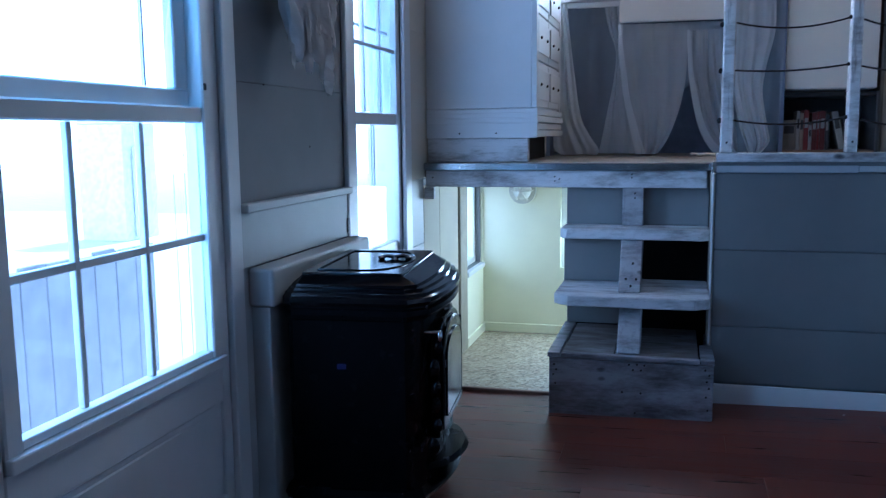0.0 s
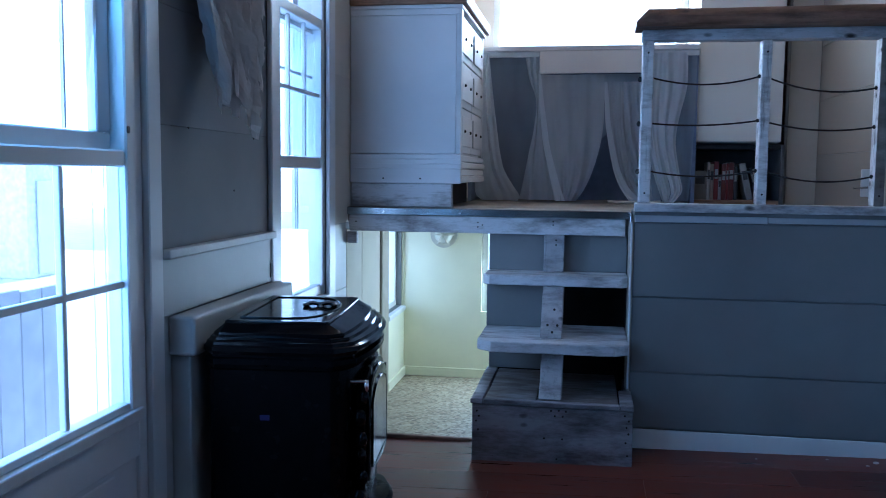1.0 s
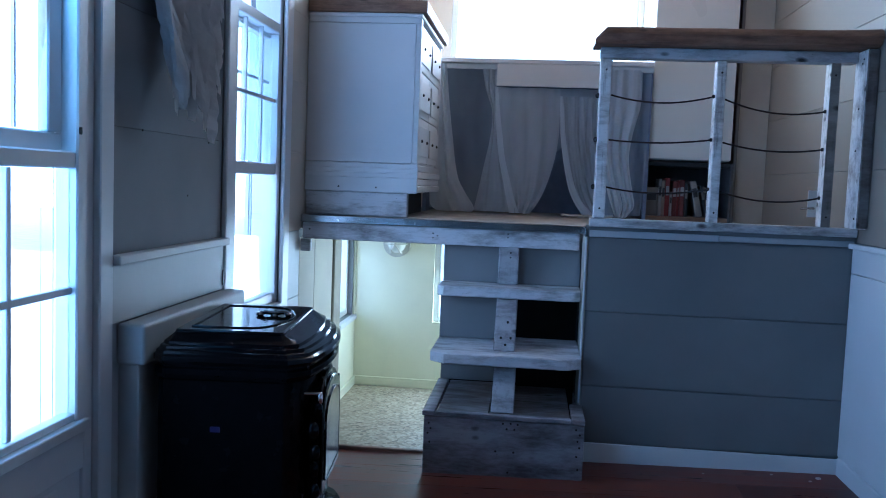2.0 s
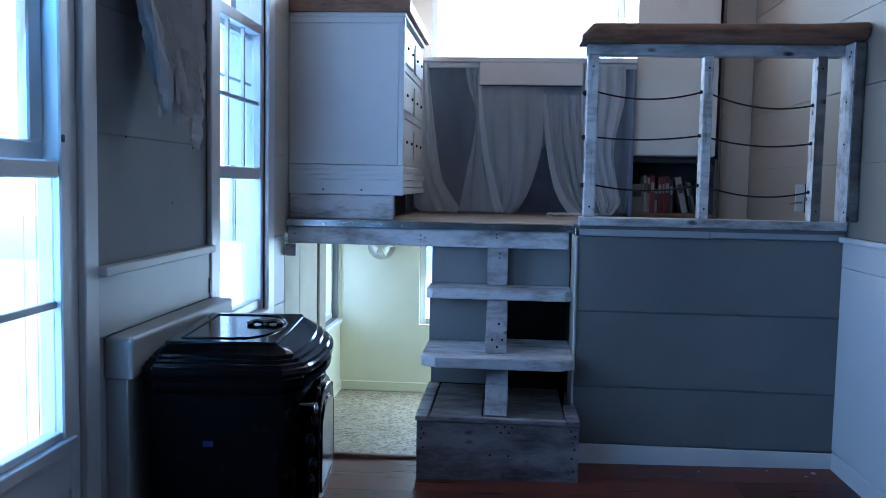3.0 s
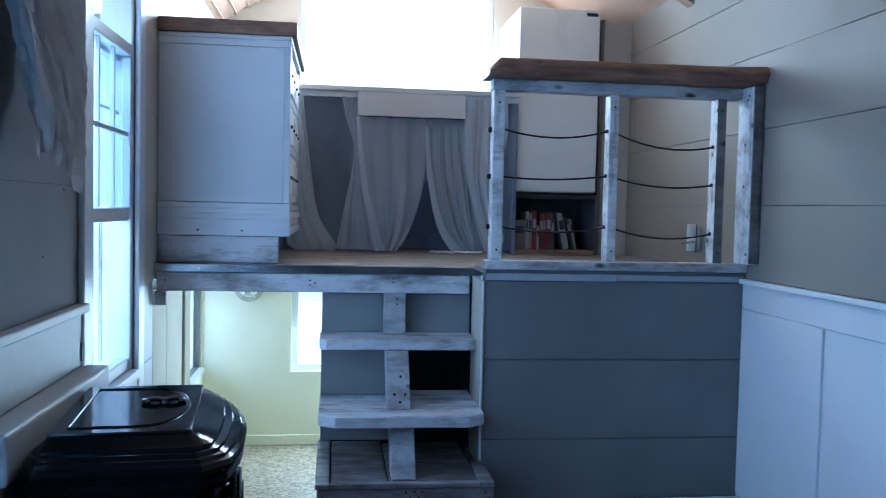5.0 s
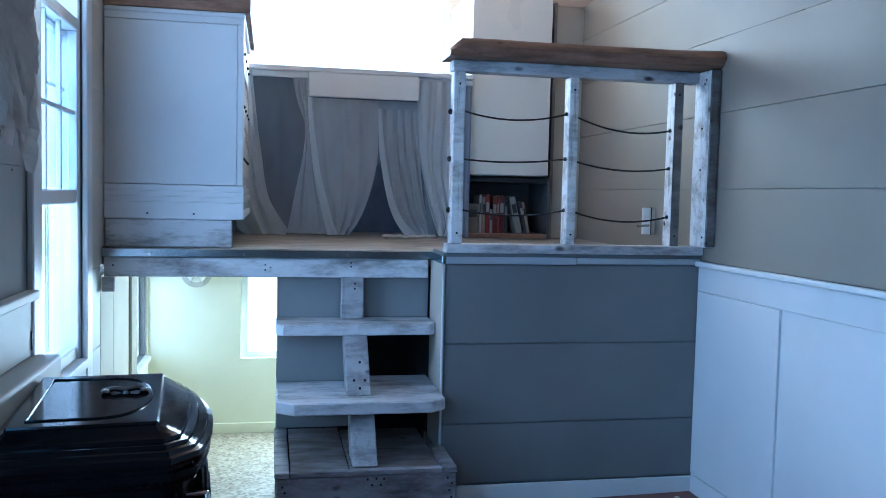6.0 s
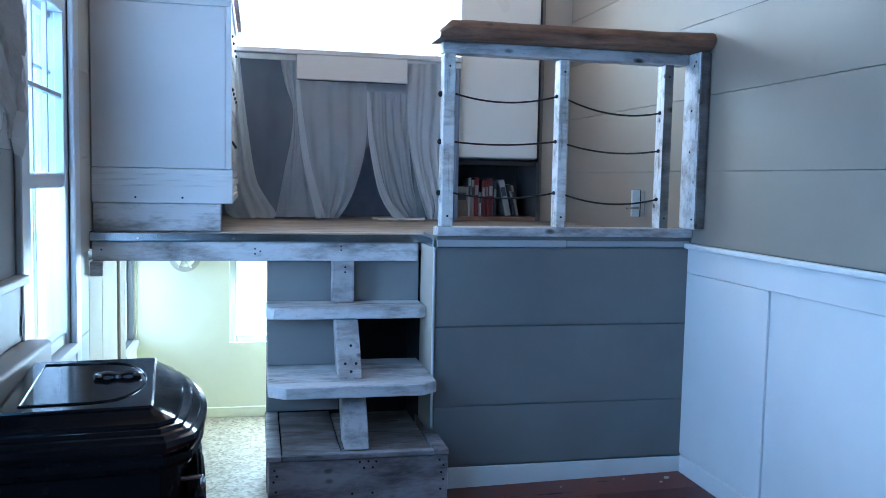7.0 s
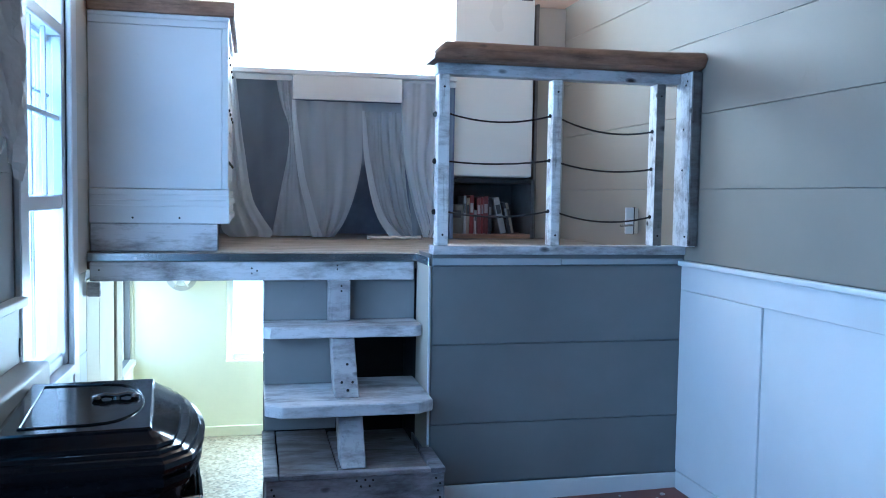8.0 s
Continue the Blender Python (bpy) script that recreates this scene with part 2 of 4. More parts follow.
def part(name, bm, material, parent=None, label="", smooth=False, crease=38):
    """Links a bmesh, drawn in world metres, as one mesh object under a thing or a part."""
    at = ORIGIN.get(parent, Vector())
    bmesh.ops.recalc_face_normals(bm, faces=bm.faces)
    if at.length:
        bmesh.ops.translate(bm, verts=bm.verts, vec=-at)
    me = bpy.data.meshes.new(name)
    bm.to_mesh(me)
    bm.free()
    me.materials.append(material)
    if smooth:
        for f in me.polygons:
            f.use_smooth = True
        me.set_sharp_from_angle(angle=radians(crease))
    ob = new(name, me)
    ORIGIN[ob] = at
    if parent is not None:
        ob.parent = parent
    if label:
        ob["label"] = label
    return ob


def single(name, bm, material, label, category, group="", kind="", smooth=False):
    return tagged(part(name, bm, material, None, "", smooth), label, category, group, kind)


def box(x0, x1, y0, y1, z0, z1, bevel=0.003, segments=1, bm=None):
    """A box with softened edges."""
    own = bmesh.new()
    bmesh.ops.create_cube(own, size=1)
    bmesh.ops.transform(own, matrix=Matrix.Translation(((x0 + x1) / 2, (y0 + y1) / 2, (z0 + z1) / 2)) @ Matrix.Diagonal((x1 - x0, y1 - y0, z1 - z0, 1)), verts=own.verts)
    if bevel:
        bmesh.ops.bevel(own, geom=own.edges, offset=min(bevel, 0.45 * min(x1 - x0, y1 - y0, z1 - z0)), segments=segments, affect="EDGES", profile=0.5)
    return join(bm, own)


def join(bm, own):
    """Adds own to bm."""
    if bm is None:
        return own
    me = bpy.data.meshes.new("scratch")
    own.to_mesh(me)
    own.free()
    bm.from_mesh(me)
    bpy.data.meshes.remove(me)
    return bm


def prism(points, direction, bevel=0.003, bm=None):
    """A flat outline pushed along a direction."""
    own = bmesh.new()
    f = own.faces.new([own.verts.new(p) for p in points])
    r = bmesh.ops.extrude_face_region(own, geom=[f])
    bmesh.ops.translate(own, verts=[v for v in r["geom"] if isinstance(v, bmesh.types.BMVert)], vec=direction)
    bmesh.ops.recalc_face_normals(own, faces=own.faces)
    if bevel:
        bmesh.ops.bevel(own, geom=own.edges, offset=bevel, segments=1, affect="EDGES", profile=0.5)
    return join(bm, own)


def rod(a, b, r, sides=10, r2=None, bm=None):
    """A round bar from a to b."""
    own = bmesh.new()
    a, b = Vector(a), Vector(b)
    bmesh.ops.create_cone(own, cap_ends=True, segments=sides, radius1=r, radius2=r if r2 is None else r2, depth=(b - a).length)
    turn = (b - a).to_track_quat("Z", "Y").to_matrix().to_4x4()
    bmesh.ops.transform(own, matrix=Matrix.Translation((a + b) / 2) @ turn, verts=own.verts)
    return join(bm, own)


def tube(points, r, sides=8):
    """A round cord through the points."""
    bm, rings = bmesh.new(), []
    pts = [Vector(p) for p in points]
    for i, p in enumerate(pts):
        d = (pts[min(i + 1, len(pts) - 1)] - pts[max(i - 1, 0)]).normalized()
        side = d.orthogonal().normalized() if abs(d.z) > 0.95 else d.cross(Vector((0, 0, 1))).normalized()
        up = side.cross(d)
        rings.append([bm.verts.new(p + r * (math.cos(6.2832 * k / sides) * side + math.sin(6.2832 * k / sides) * up)) for k in range(sides)])
    for p, q in zip(rings, rings[1:]):
        for k in range(sides):
            bm.faces.new((p[k], p[(k + 1) % sides], q[(k + 1) % sides], q[k]))
    for ring in (rings[0], rings[-1]):
        bm.faces.new(ring)
    return bm


def ball(c, r, squash=(1, 1, 1), bm=None, seg=12):
    own = bmesh.new()
    bmesh.ops.create_uvsphere(own, u_segments=seg, v_segments=max(6, seg // 2), radius=r)
    bmesh.ops.transform(own, matrix=Matrix.Translation(c) @ Matrix.Diagonal((*squash, 1)), verts=own.verts)
    return join(bm, own)


def wall_with_openings(axis, a0, a1, z0, z1, face0, face1, openings):
    """A thick wall along x or y with rectangular openings (a0, a1, z0, z1) that go through it."""
    cuts = sorted({a0, a1, *[v for o in openings for v in o[:2]]})
    levels = sorted({z0, z1, *[v for o in openings for v in o[2:]]})
    bm = bmesh.new()
    for p, q in zip(cuts, cuts[1:]):
        run = None
        for s, t in zip(levels, levels[1:]):
            solid = not any(o[0] < (p + q) / 2 < o[1] and o[2] < (s + t) / 2 < o[3] for o in openings)
            if solid:
                run = (run[0], t) if run else (s, t)
            if run and (not solid or t == levels[-1]):
                args = (p, q, face0, face1) if axis == "x" else (face0, face1, p, q)
                box(*args, run[0], run[1], 0, 1, bm)
                run = None
    return bm

# ---- structure ----
W = 2.3            # clear width between the side walls
DECK = 0.965       # loft floor
BACK = 1.95        # loft back wall
NEAR = -5.3        # wall behind
SLOPE = 0.02       # the old floor rises a little across the room

ground = single("ground", box(-40, 40, -40, 40, -0.62, -0.5, 0), plain("pale_gravel", (0.80, 0.78, 0.74), 0.9, 0.0, 0.10, 4, 0.4),
                "sunlit pale gravel yard around the house", "ground", kind="structure")

floor = single("floor", box(-0.1, W + 0.1, NEAR, 0.004, -0.16, -0.014, 0), SHADE_BLACK, "red-brown laminate floor laid across the room", "floor", kind="structure")
floor.matrix_world = Matrix.Translation((0.9, 0, 0)) @ Matrix.Rotation(-math.atan(SLOPE), 4, "Y") @ Matrix.Translation((-0.9, 0, 0))
passage_floor = single("passage_floor", box(0, 1.14, 0.004, 1.5, -0.2, -0.1, 0), SPECKLED, "pale speckled vinyl floor of the low passage", "floor", kind="structure")

DOOR = (-2.52, -1.42, 0.0, 2.02)
WIN = (-0.655, -0.075, 0.58, 2.12)
SLOT = (1.06, 1.46, 0.33, 0.84)
wall_left = single("wall_left", wall_with_openings("y", NEAR - 0.12, BACK + 0.12, -0.3, 2.3, -0.14, -0.012, [DOOR, WIN, SLOT]), GREY,
                   "grey painted board wall with a glazed door and a tall window", "wall", kind="structure")
wall_right = single("wall_right", box(W + 0.012, W + 0.14, NEAR - 0.12, BACK + 0.12, -0.3, 2.3, 0), GREY,
                    "grey board wall, tinted warm for the loft light, above white wainscot", "wall", kind="structure")
wall_back = single("wall_back", wall_with_openings("x", -0.1, W + 0.1, 0.93, 3.0, BACK, BACK + 0.12, [(0.47, 1.62, 1.87, 2.60)]), CREAM,
                   "cream loft end wall with a wide bright window", "wall", kind="structure")
wall_near = single("wall_near", wall_with_openings("x", -0.1, W + 0.1, -0.3, 3.0, NEAR - 0.12, NEAR, []), GREY,
                   "plain grey end wall", "wall", kind="structure")
passage_wall = single("passage_wall", wall_with_openings("x", 0.0, 1.14, -0.2, 0.93, 1.5, 1.6, [(0.468, 1.04, 0.30, 0.86)]), PASSAGE,
                      "pale yellow passage end wall with a small window", "wall", kind="structure")
single("passage_wall_side", box(1.06, 1.14, 0.64, 1.5, -0.2, 0.93, 0), PASSAGE, "pale yellow side wall of the low passage", "wall", kind="structure")


def roof_slab(x0, z0, x1, z1):
    return prism([(x0, NEAR - 0.3, z0), (x1, NEAR - 0.3, z1), (x1, NEAR - 0.3, z1 + 0.12), (x0, NEAR - 0.3, z0 + 0.12)], (0, BACK - NEAR + 0.6, 0), 0)


cb = roof_slab(-0.35, 2.05, 1.15, 2.89)
cb = join(cb, roof_slab(1.1501, 2.89, 2.65, 2.05))
for k in range(16):      # board joints along the slopes
    u = (k + 0.5) / 16
    box(1.15 * u - 0.004, 1.15 * u + 0.004, NEAR, BACK, 2.245 + 0.644 * u - 0.010, 2.245 + 0.644 * u + 0.01, 0, 1, cb)
for yy in (-3.6, -2.2, -0.8, 0.6):
    for s in (1, -1):
        xa, xb = (0.0, 1.15) if s == 1 else (W, 1.15)
        prism([(xa, yy, 2.246), (xb, yy, 2.89), (xb, yy, 2.80), (xa, yy, 2.156)], (0, 0.07, 0), 0, cb)
ceiling = single("ceiling", cb, CEILING, "pitched pale pine ceiling with rafters", "ceiling", kind="structure")

# loft deck and the lining round the stair cupboard
single("loft_deck", box(0.0, W, 0.262, BACK, 0.90, DECK, 0), PLYWOOD, "pale worn plywood floor of the raised loft", "floor", kind="structure")
# Lined near-black: the shade behind the steps is put into the colour.
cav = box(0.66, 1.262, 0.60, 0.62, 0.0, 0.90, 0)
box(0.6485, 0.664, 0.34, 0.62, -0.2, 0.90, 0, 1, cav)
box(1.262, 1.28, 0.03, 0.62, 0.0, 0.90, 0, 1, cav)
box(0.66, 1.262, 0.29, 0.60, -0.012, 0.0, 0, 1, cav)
single("stair_cupboard_lining", cav, SHADE_BLACK, "near-black lining that stands in for the shade behind the steps", "cupboard", kind="structure")

# cupboard front below the rail: three wide grey boards, a side return, skirting and trim
panel = single("wall_loft_front", box(1.27, W, 0.012, 0.262, 0.0, 0.93, 0), PANEL_GREY, "grey boarded cupboard front below the loft rail", "wall", kind="structure")
for z0, z1 in ((0.092, 0.322), (0.325, 0.629), (0.632, 0.932)):
    part("board", box(1.262, W - 0.006, 0.0, 0.012, z0, z1, 0.002), PANEL_GREY, panel)
# Lighter than the front boards: window light on this side is in the paint.
part("side_board", box(1.252, 1.262, 0.004, 0.255, 0.0, 0.93, 0.002), LIT_GREIGE, panel)
part("corner_trim", box(1.249, 1.257, -0.006, 0.0035, 0.25, 0.931, 0.002), CABINET_WHITE, panel, "thin pale corner strip")
part("top_filler", box(1.262, W - 0.002, 0.004, 0.262, 0.9325, 0.9745, 0), PANEL_GREY, panel)
single("baseboard", box(1.272, W - 0.012, -0.014, 0.0, 0.0, 0.088, 0.004, 2), WHITE, "white painted skirting board", "baseboard", kind="structure")
strip = single("trim", box(1.263, 1.772, -0.006, 0.0, 0.934, 0.961, 0.002), TRIM_GREY, "pale grey trim strip below the rail, in two lengths", "trim", kind="structure")
part("strip_length", box(1.774, W - 0.012, -0.0065, 0.0, 0.937, 0.9595, 0.002), TRIM_GREY, strip)
single("corner_bead", box(W - 0.012, W - 0.002, -0.008, 0.0, 0.092, 0.93, 0.002), WHITE, "white bead in the corner of the wall", "trim", kind="structure")

# right wall: wainscot and boards
wains = box(W - 0.006, W + 0.012, NEAR, -0.0, 0.0, 0.93, 0)
wainscot = single("wainscot", wains, WAINSCOT, "white painted wainscot with flat stiles and rails", "wainscot", kind="structure")
part("cap_rail", box(W - 0.034, W - 0.006, NEAR, -0.002, 0.932, 0.952, 0.004, 2), WAINSCOT, wainscot)
part("top_rail", box(W - 0.016, W - 0.006, NEAR, -0.002, 0.835, 0.932, 0.002), WAINSCOT, wainscot)
for y0, y1 in ((-0.563, -0.002), (-1.62, -1.50), (-2.72, -2.60), (-3.82, -3.70)):
    part("stile", box(W - 0.016, W - 0.006, y0, y1, 0.10, 0.8335, 0.002), WAINSCOT, wainscot)
part("skirting", box(W - 0.022, W - 0.006, NEAR, -0.015, 0.0, 0.0985, 0.004), WAINSCOT, wainscot)


def boards(wall, x0, x1, runs, rows, material, gap=0.001):
    """Wide wall boards, each a piece of its own with a fine open joint."""
    for (y0, y1), mat in zip(runs, material):
        for z0, z1 in zip(rows, rows[1:]):
            part("board", box(x0, x1, y0 + gap * 0.5, y1 - gap * 0.5, z0 + gap, z1 - gap, gap), mat, wall)


ROWS = (0.952, 1.237, 1.527, 1.815, 2.06, 2.29)
boards(wall_right, W, W + 0.012, ((NEAR, -1.6), (-1.6, BACK)), ROWS, (RIGHT_GREY, RIGHT_GREY))
LROWS = (0.895, 1.236, 1.54, 1.83, 2.06, 2.29)
boards(wall_left, -0.012, 0.0, ((NEAR, -2.62), (-1.50, -0.74), (0.01, 0.62), (0.62, BACK)), LROWS, (GREY, GREY, CREAM, CREAM), 0.0005)
boards(wall_left, -0.012, 0.0, ((NEAR, -2.62), (0.01, 0.235)), (0.0, 0.30, 0.60, 0.895), (WHITE, DADO))
boards(wall_left, -0.012, 0.0, ((-1.5015, -1.405),), (-0.018, 0.895), (DADO,))
boards(wall_left, -0.012, 0.0, ((0.24, 0.51), (0.515, 0.88)), (-0.1, 0.86), (AGED, AGED))
part("lining", box(-0.012, 0.0, 1.48, 1.50, -0.1, 0.89, 0), PASSAGE, wall_left)
part("lining_low", box(-0.012, 0.0, 1.05, 1.48, -0.1, 0.325, 0), PASSAGE, wall_left)
part("lining_top", box(-0.012, 0.0, 1.05, 1.48, 0.845, 0.89, 0), PASSAGE, wall_left)
single("door_post", box(-0.012, 0.012, 0.885, 1.045, -0.1, 0.89, 0.006), plain("dull_post", (0.30, 0.27, 0.20), 0.6), "dull painted post in the low passage", "post", kind="structure")
single("passage_baseboard", box(0.0, 1.055, 1.486, 1.5, -0.1, -0.045, 0.003), PASSAGE, "pale skirting board in the low passage", "baseboard", kind="structure")
single("passage_side_baseboard", box(0.0, 0.014, 1.05, 1.486, -0.1, -0.045, 0.003), PASSAGE, "pale skirting board in the low passage", "baseboard", kind="structure")
single("threshold", box(0.02, 0.64, -0.012, 0.010, -0.012, 0.004, 0.003), BROWN, "dark lifted edge where the vinyl meets the laminate", "trim", kind="structure")

# left wall lower part: board, ledge, boxed dado behind the stove
single("dado_board", box(0.0, 0.012, -1.50, -0.742, 0.745, 0.8935, 0.002), DADO, "white painted dado board", "trim", kind="structure")
single("chair_rail", box(0.0, 0.034, -1.50, -0.742, 0.894, 0.918, 0.004, 2), DADO, "white painted chair rail on the wall", "trim", kind="structure")
dado = single("dado_box", box(0.0, 0.055, -1.442, -0.70, -0.018, 0.636, 0.003), DADO, "white boxed-out dado behind the stove", "trim", kind="structure")
part("cap", box(0.0, 0.076, -1.458, -0.70, 0.637, 0.742, 0.010, 3), DADO, dado)

# ---- glazed door ----


def glazed_door():
    d = thing("door_1", (0, -2.04, 0), "white painted door with a gridded glass window", "door", kind="structure")
    y0, y1 = -2.43, -1.57
    g0, g1, zb, zm, zt = -2.305, -1.652, 0.56, 1.127, 1.86
    part("stile", box(-0.045, 0.0, g1 + 0.045, y1, 0.005, 2.0, 0.003), WHITE, d)
    part("stile", box(-0.045, 0.0, y0, g0 - 0.045, 0.005, 2.0, 0.003), WHITE, d)
    part("bottom_rail", box(-0.045, 0.0, g0 - 0.044, g1 + 0.044, 0.005, 0.17, 0.003), WHITE, d)
    part("lock_rail", box(-0.045, 0.0, g0 - 0.044, g1 + 0.044, 0.42, 0.514, 0.003), WHITE, d)
    part("top_rail", box(-0.045, 0.0, g0 - 0.044, g1 + 0.044, 1.91, 2.0, 0.003), WHITE, d)
    part("lower_panel", box(-0.038, -0.010, g0 - 0.043, g1 + 0.043, 0.171, 0.419, 0.0), WHITE, d)
    part("panel_field", box(-0.010, -0.003, g0 + 0.03, g1 - 0.06, 0.215, 0.405, 0.004), WHITE, d)
    w = part("window_frame", box(-0.05, 0.006, g1, g1 + 0.043, 0.517, 1.908, 0.004), WHITE, d)
    part("jamb", box(-0.05, 0.006, g0 - 0.043, g0, 0.517, 1.908, 0.004), WHITE, w)
    part("head", box(-0.05, 0.006, g0, g1, zt + 0.001, 1.908, 0.004), WHITE, w)
    part("sill", box(-0.05, 0.018, g0 - 0.043, g1 + 0.043, 0.516, 0.545, 0.004, 2), WHITE, w)
    part("sash_bottom", box(-0.03, 0.002, g0, g1, 0.546, zb + 0.004, 0.002), WHITE, w)
    part("meeting_rail", box(-0.03, 0.002, g0, g1, zm, 1.166, 0.004), WHITE, w)
    part("upper_sash_rail", box(-0.06, -0.032, g0, g1, 1.160, 1.206, 0.004), WHITE, w)
    part("upper_sash_stile", box(-0.06, -0.032, g1 - 0.055, g1, 1.207, zt, 0.004), WHITE, w)
    part("upper_sash_stile", box(-0.06, -0.032, g0, g0 + 0.055, 1.207, zt, 0.004), WHITE, w)
    part("catch", box(-0.002, 0.008, g1 + 0.004, g1 + 0.018, 1.205, 1.222, 0.002), SCREW, w, "small dark sash catch")
    for y in (-2.118, -1.888):
        part("muntin", box(-0.022, -0.006, y - 0.0075, y + 0.0075, zb + 0.005, zm - 0.001, 0.002), WHITE, w)
    part("muntin", box(-0.0225, -0.0065, g0, g1, 0.8405, 0.8575, 0.002), WHITE, w)
    lower = part("pane", box(-0.016, -0.012, g0, g1, zb, zm, 0), GLASS, w)
    upper = part("pane", box(-0.048, -0.044, g0, g1, 1.2, zt, 0), GLASS, w)
    for p in (lower, upper):
        p.visible_shadow = False
    part("screen_edge", box(-0.07, -0.062, -1.785, -1.778, 1.21, zt, 0), STEEL, w, "thin metal screen edge")
    for y, r in ((-1.738, 0.0006), (-1.690, 0.0010)):
        part("screen_edge", box(-0.031, -0.0295, y - r, y + r, zb, zm, 0), STEEL, w, "thin dark screen edge")
    return d


glazed_door()
door_trim = single("door_casing", box(-0.005, 0.016, -1.566, -1.502, 0.0, 2.09, 0.003), WHITE, "white painted casing of the glazed door", "trim", kind="structure")
part("casing_side", box(-0.005, 0.016, -2.60, -2.525, 0.0, 2.09, 0.003), WHITE, door_trim)
part("jamb", box(-0.05, -0.006, -1.5688, -1.503, 0.0, 2.02, 0.002), WHITE, door_trim)
part("casing_head", box(-0.005, 0.018, -2.524, -1.567, 2.025, 2.09, 0.003), WHITE, door_trim)

# ---- tall window ----


def tall_window():
    d = thing("window_1", (0, -0.365, 0.58), "tall white sash window with a transom light", "window", kind="structure")
    y0, y1 = -0.655, -0.075
    part("casing", box(0.0, 0.018, -0.738, y0 + 0.004, 0.58, 2.16, 0.004), WHITE, d)
    part("casing", box(0.0, 0.018, y1 - 0.004, 0.006, 0.0, 2.16, 0.004), WHITE, d)
    part("head_casing", box(0.0, 0.020, -0.650, -0.080, 2.10, 2.16, 0.004), WHITE, d)
    part("sill", box(-0.10, 0.022, y0 + 0.005, y1 - 0.005, 0.58, 0.612, 0.004, 2), WHITE, d)
    part("apron", box(0.0, 0.014, -0.699, y1 - 0.005, 0.0, 0.575, 0.003), WHITE, d)
    for a, b in ((y0, y0 + 0.03), (y1 - 0.03, y1)):
        part("jamb", box(-0.11, -0.004, a, b, 0.613, 2.10, 0.004), WHITE, d)
    a, b = y0 + 0.031, y1 - 0.031
    part("meeting_rail", box(-0.055, -0.012, a, b, 1.133, 1.178, 0.004), WHITE, d)
    part("transom_bar", box(-0.10, -0.004, a, b, 1.695, 1.735, 0.004), WHITE, d)
    part("bottom_rail", box(-0.050, -0.012, a, b, 0.613, 0.655, 0.004), WHITE, d)
    part("top_rail", box(-0.085, -0.045, a, b, 1.675, 1.694, 0.003), WHITE, d)
    for y in (-0.255, -0.225):
        part("screen_stile", box(-0.085, -0.070, y - 0.006, y + 0.006, 0.66, 1.13, 0.001), WHITE, d)
    part("muntin", box(-0.030, -0.014, a, b, 1.421, 1.436, 0.002), WHITE, d)
    part("outer_bar", box(-0.056, -0.046, a, b, 1.496, 1.508, 0.002), WHITE, d)
    for y in (-0.468, -0.291):
        for z0, z1 in ((1.179, 1.4205), (1.4365, 1.694)):
            part("muntin", box(-0.0295, -0.0145, y - 0.005, y + 0.005, z0, z1, 0.002), WHITE, d)
    part("sash_stile", box(-0.034, -0.006, b - 0.010, b - 0.0005, 1.179, 1.694, 0.002), WHITE, d)
    for z0, z1, x in ((0.65, 1.14, -0.03), (1.179, 1.69, -0.036), (1.735, 2.10, -0.05)):
        part("pane", box(x - 0.002, x + 0.002, a, b, z0, z1, 0), GLASS, d).visible_shadow = False
    return d


tall_window()
bl = bmesh.new()
rows = []
for k in range(25):
    y = -0.375 + 0.265 * k / 24
    x = -0.072 + 0.006 * math.sin(k * 1.9) + 0.003 * math.sin(k * 0.7)
    rows.append((bl.verts.new((x, y, 1.185)), bl.verts.new((x, y, 1.674))))
for p, q in zip(rows, rows[1:]):
    bl.faces.new((p[0], q[0], q[1], p[1]))
bmesh.ops.solidify(bl, geom=bl.faces, thickness=0.002)
single("window_blind", bl, BLIND, "pale blue ribbed blind behind the upper sash", "blind", smooth=True)

# ---- slot window in the passage and the loft windows ----


def plain_window(name, axis, a0, a1, z0, z1, f0, f1, label, glazed=True):
    c = ((a0 + a1) / 2, (f0 + f1) / 2, z0) if axis == "x" else ((f0 + f1) / 2, (a0 + a1) / 2, z0)
    d = thing(name, c, label, "window", kind="structure")
    bx = (lambda a, b, s, t, p, q, r=0.003: box(a, b, p, q, s, t, r)) if axis == "x" else (lambda a, b, s, t, p, q, r=0.003: box(p, q, a, b, s, t, r))
    part("frame_side", bx(a0, a0 + 0.035, z0, z1, f0, f1), WHITE, d)
    part("frame_side", bx(a1 - 0.035, a1, z0, z1, f0, f1), WHITE, d)
    part("frame_head", bx(a0 + 0.036, a1 - 0.036, z1 - 0.035, z1, f0, f1), WHITE, d)
    part("frame_sill", bx(a0 + 0.036, a1 - 0.036, z0, z0 + 0.035, f0, f1), WHITE, d)
    m = (f0 + f1) / 2
    if glazed:
        part("pane", bx(a0 + 0.034, a1 - 0.034, z0 + 0.034, z1 - 0.034, m - 0.002, m + 0.002, 0), GLASS, d).visible_shadow = False
    return d


plain_window("window_2", "x", 0.47, 1.62, 1.87, 2.60, BACK + 0.01, BACK + 0.05, "wide bright loft window above a ledge")
plain_window("window_3", "x", 0.468, 1.04, 0.30, 0.86, 1.53, 1.57, "small bright window in the low passage")
plain_window("window_4", "y", 1.06, 1.46, 0.33, 0.84, -0.08, -0.04, "narrow bright unglazed window in the low passage", False)
single("window_stool", box(-0.04, 0.018, 1.05, 1.47, 0.30, 0.328, 0.004), WHITE, "white window board in the low passage", "sill", kind="structure")

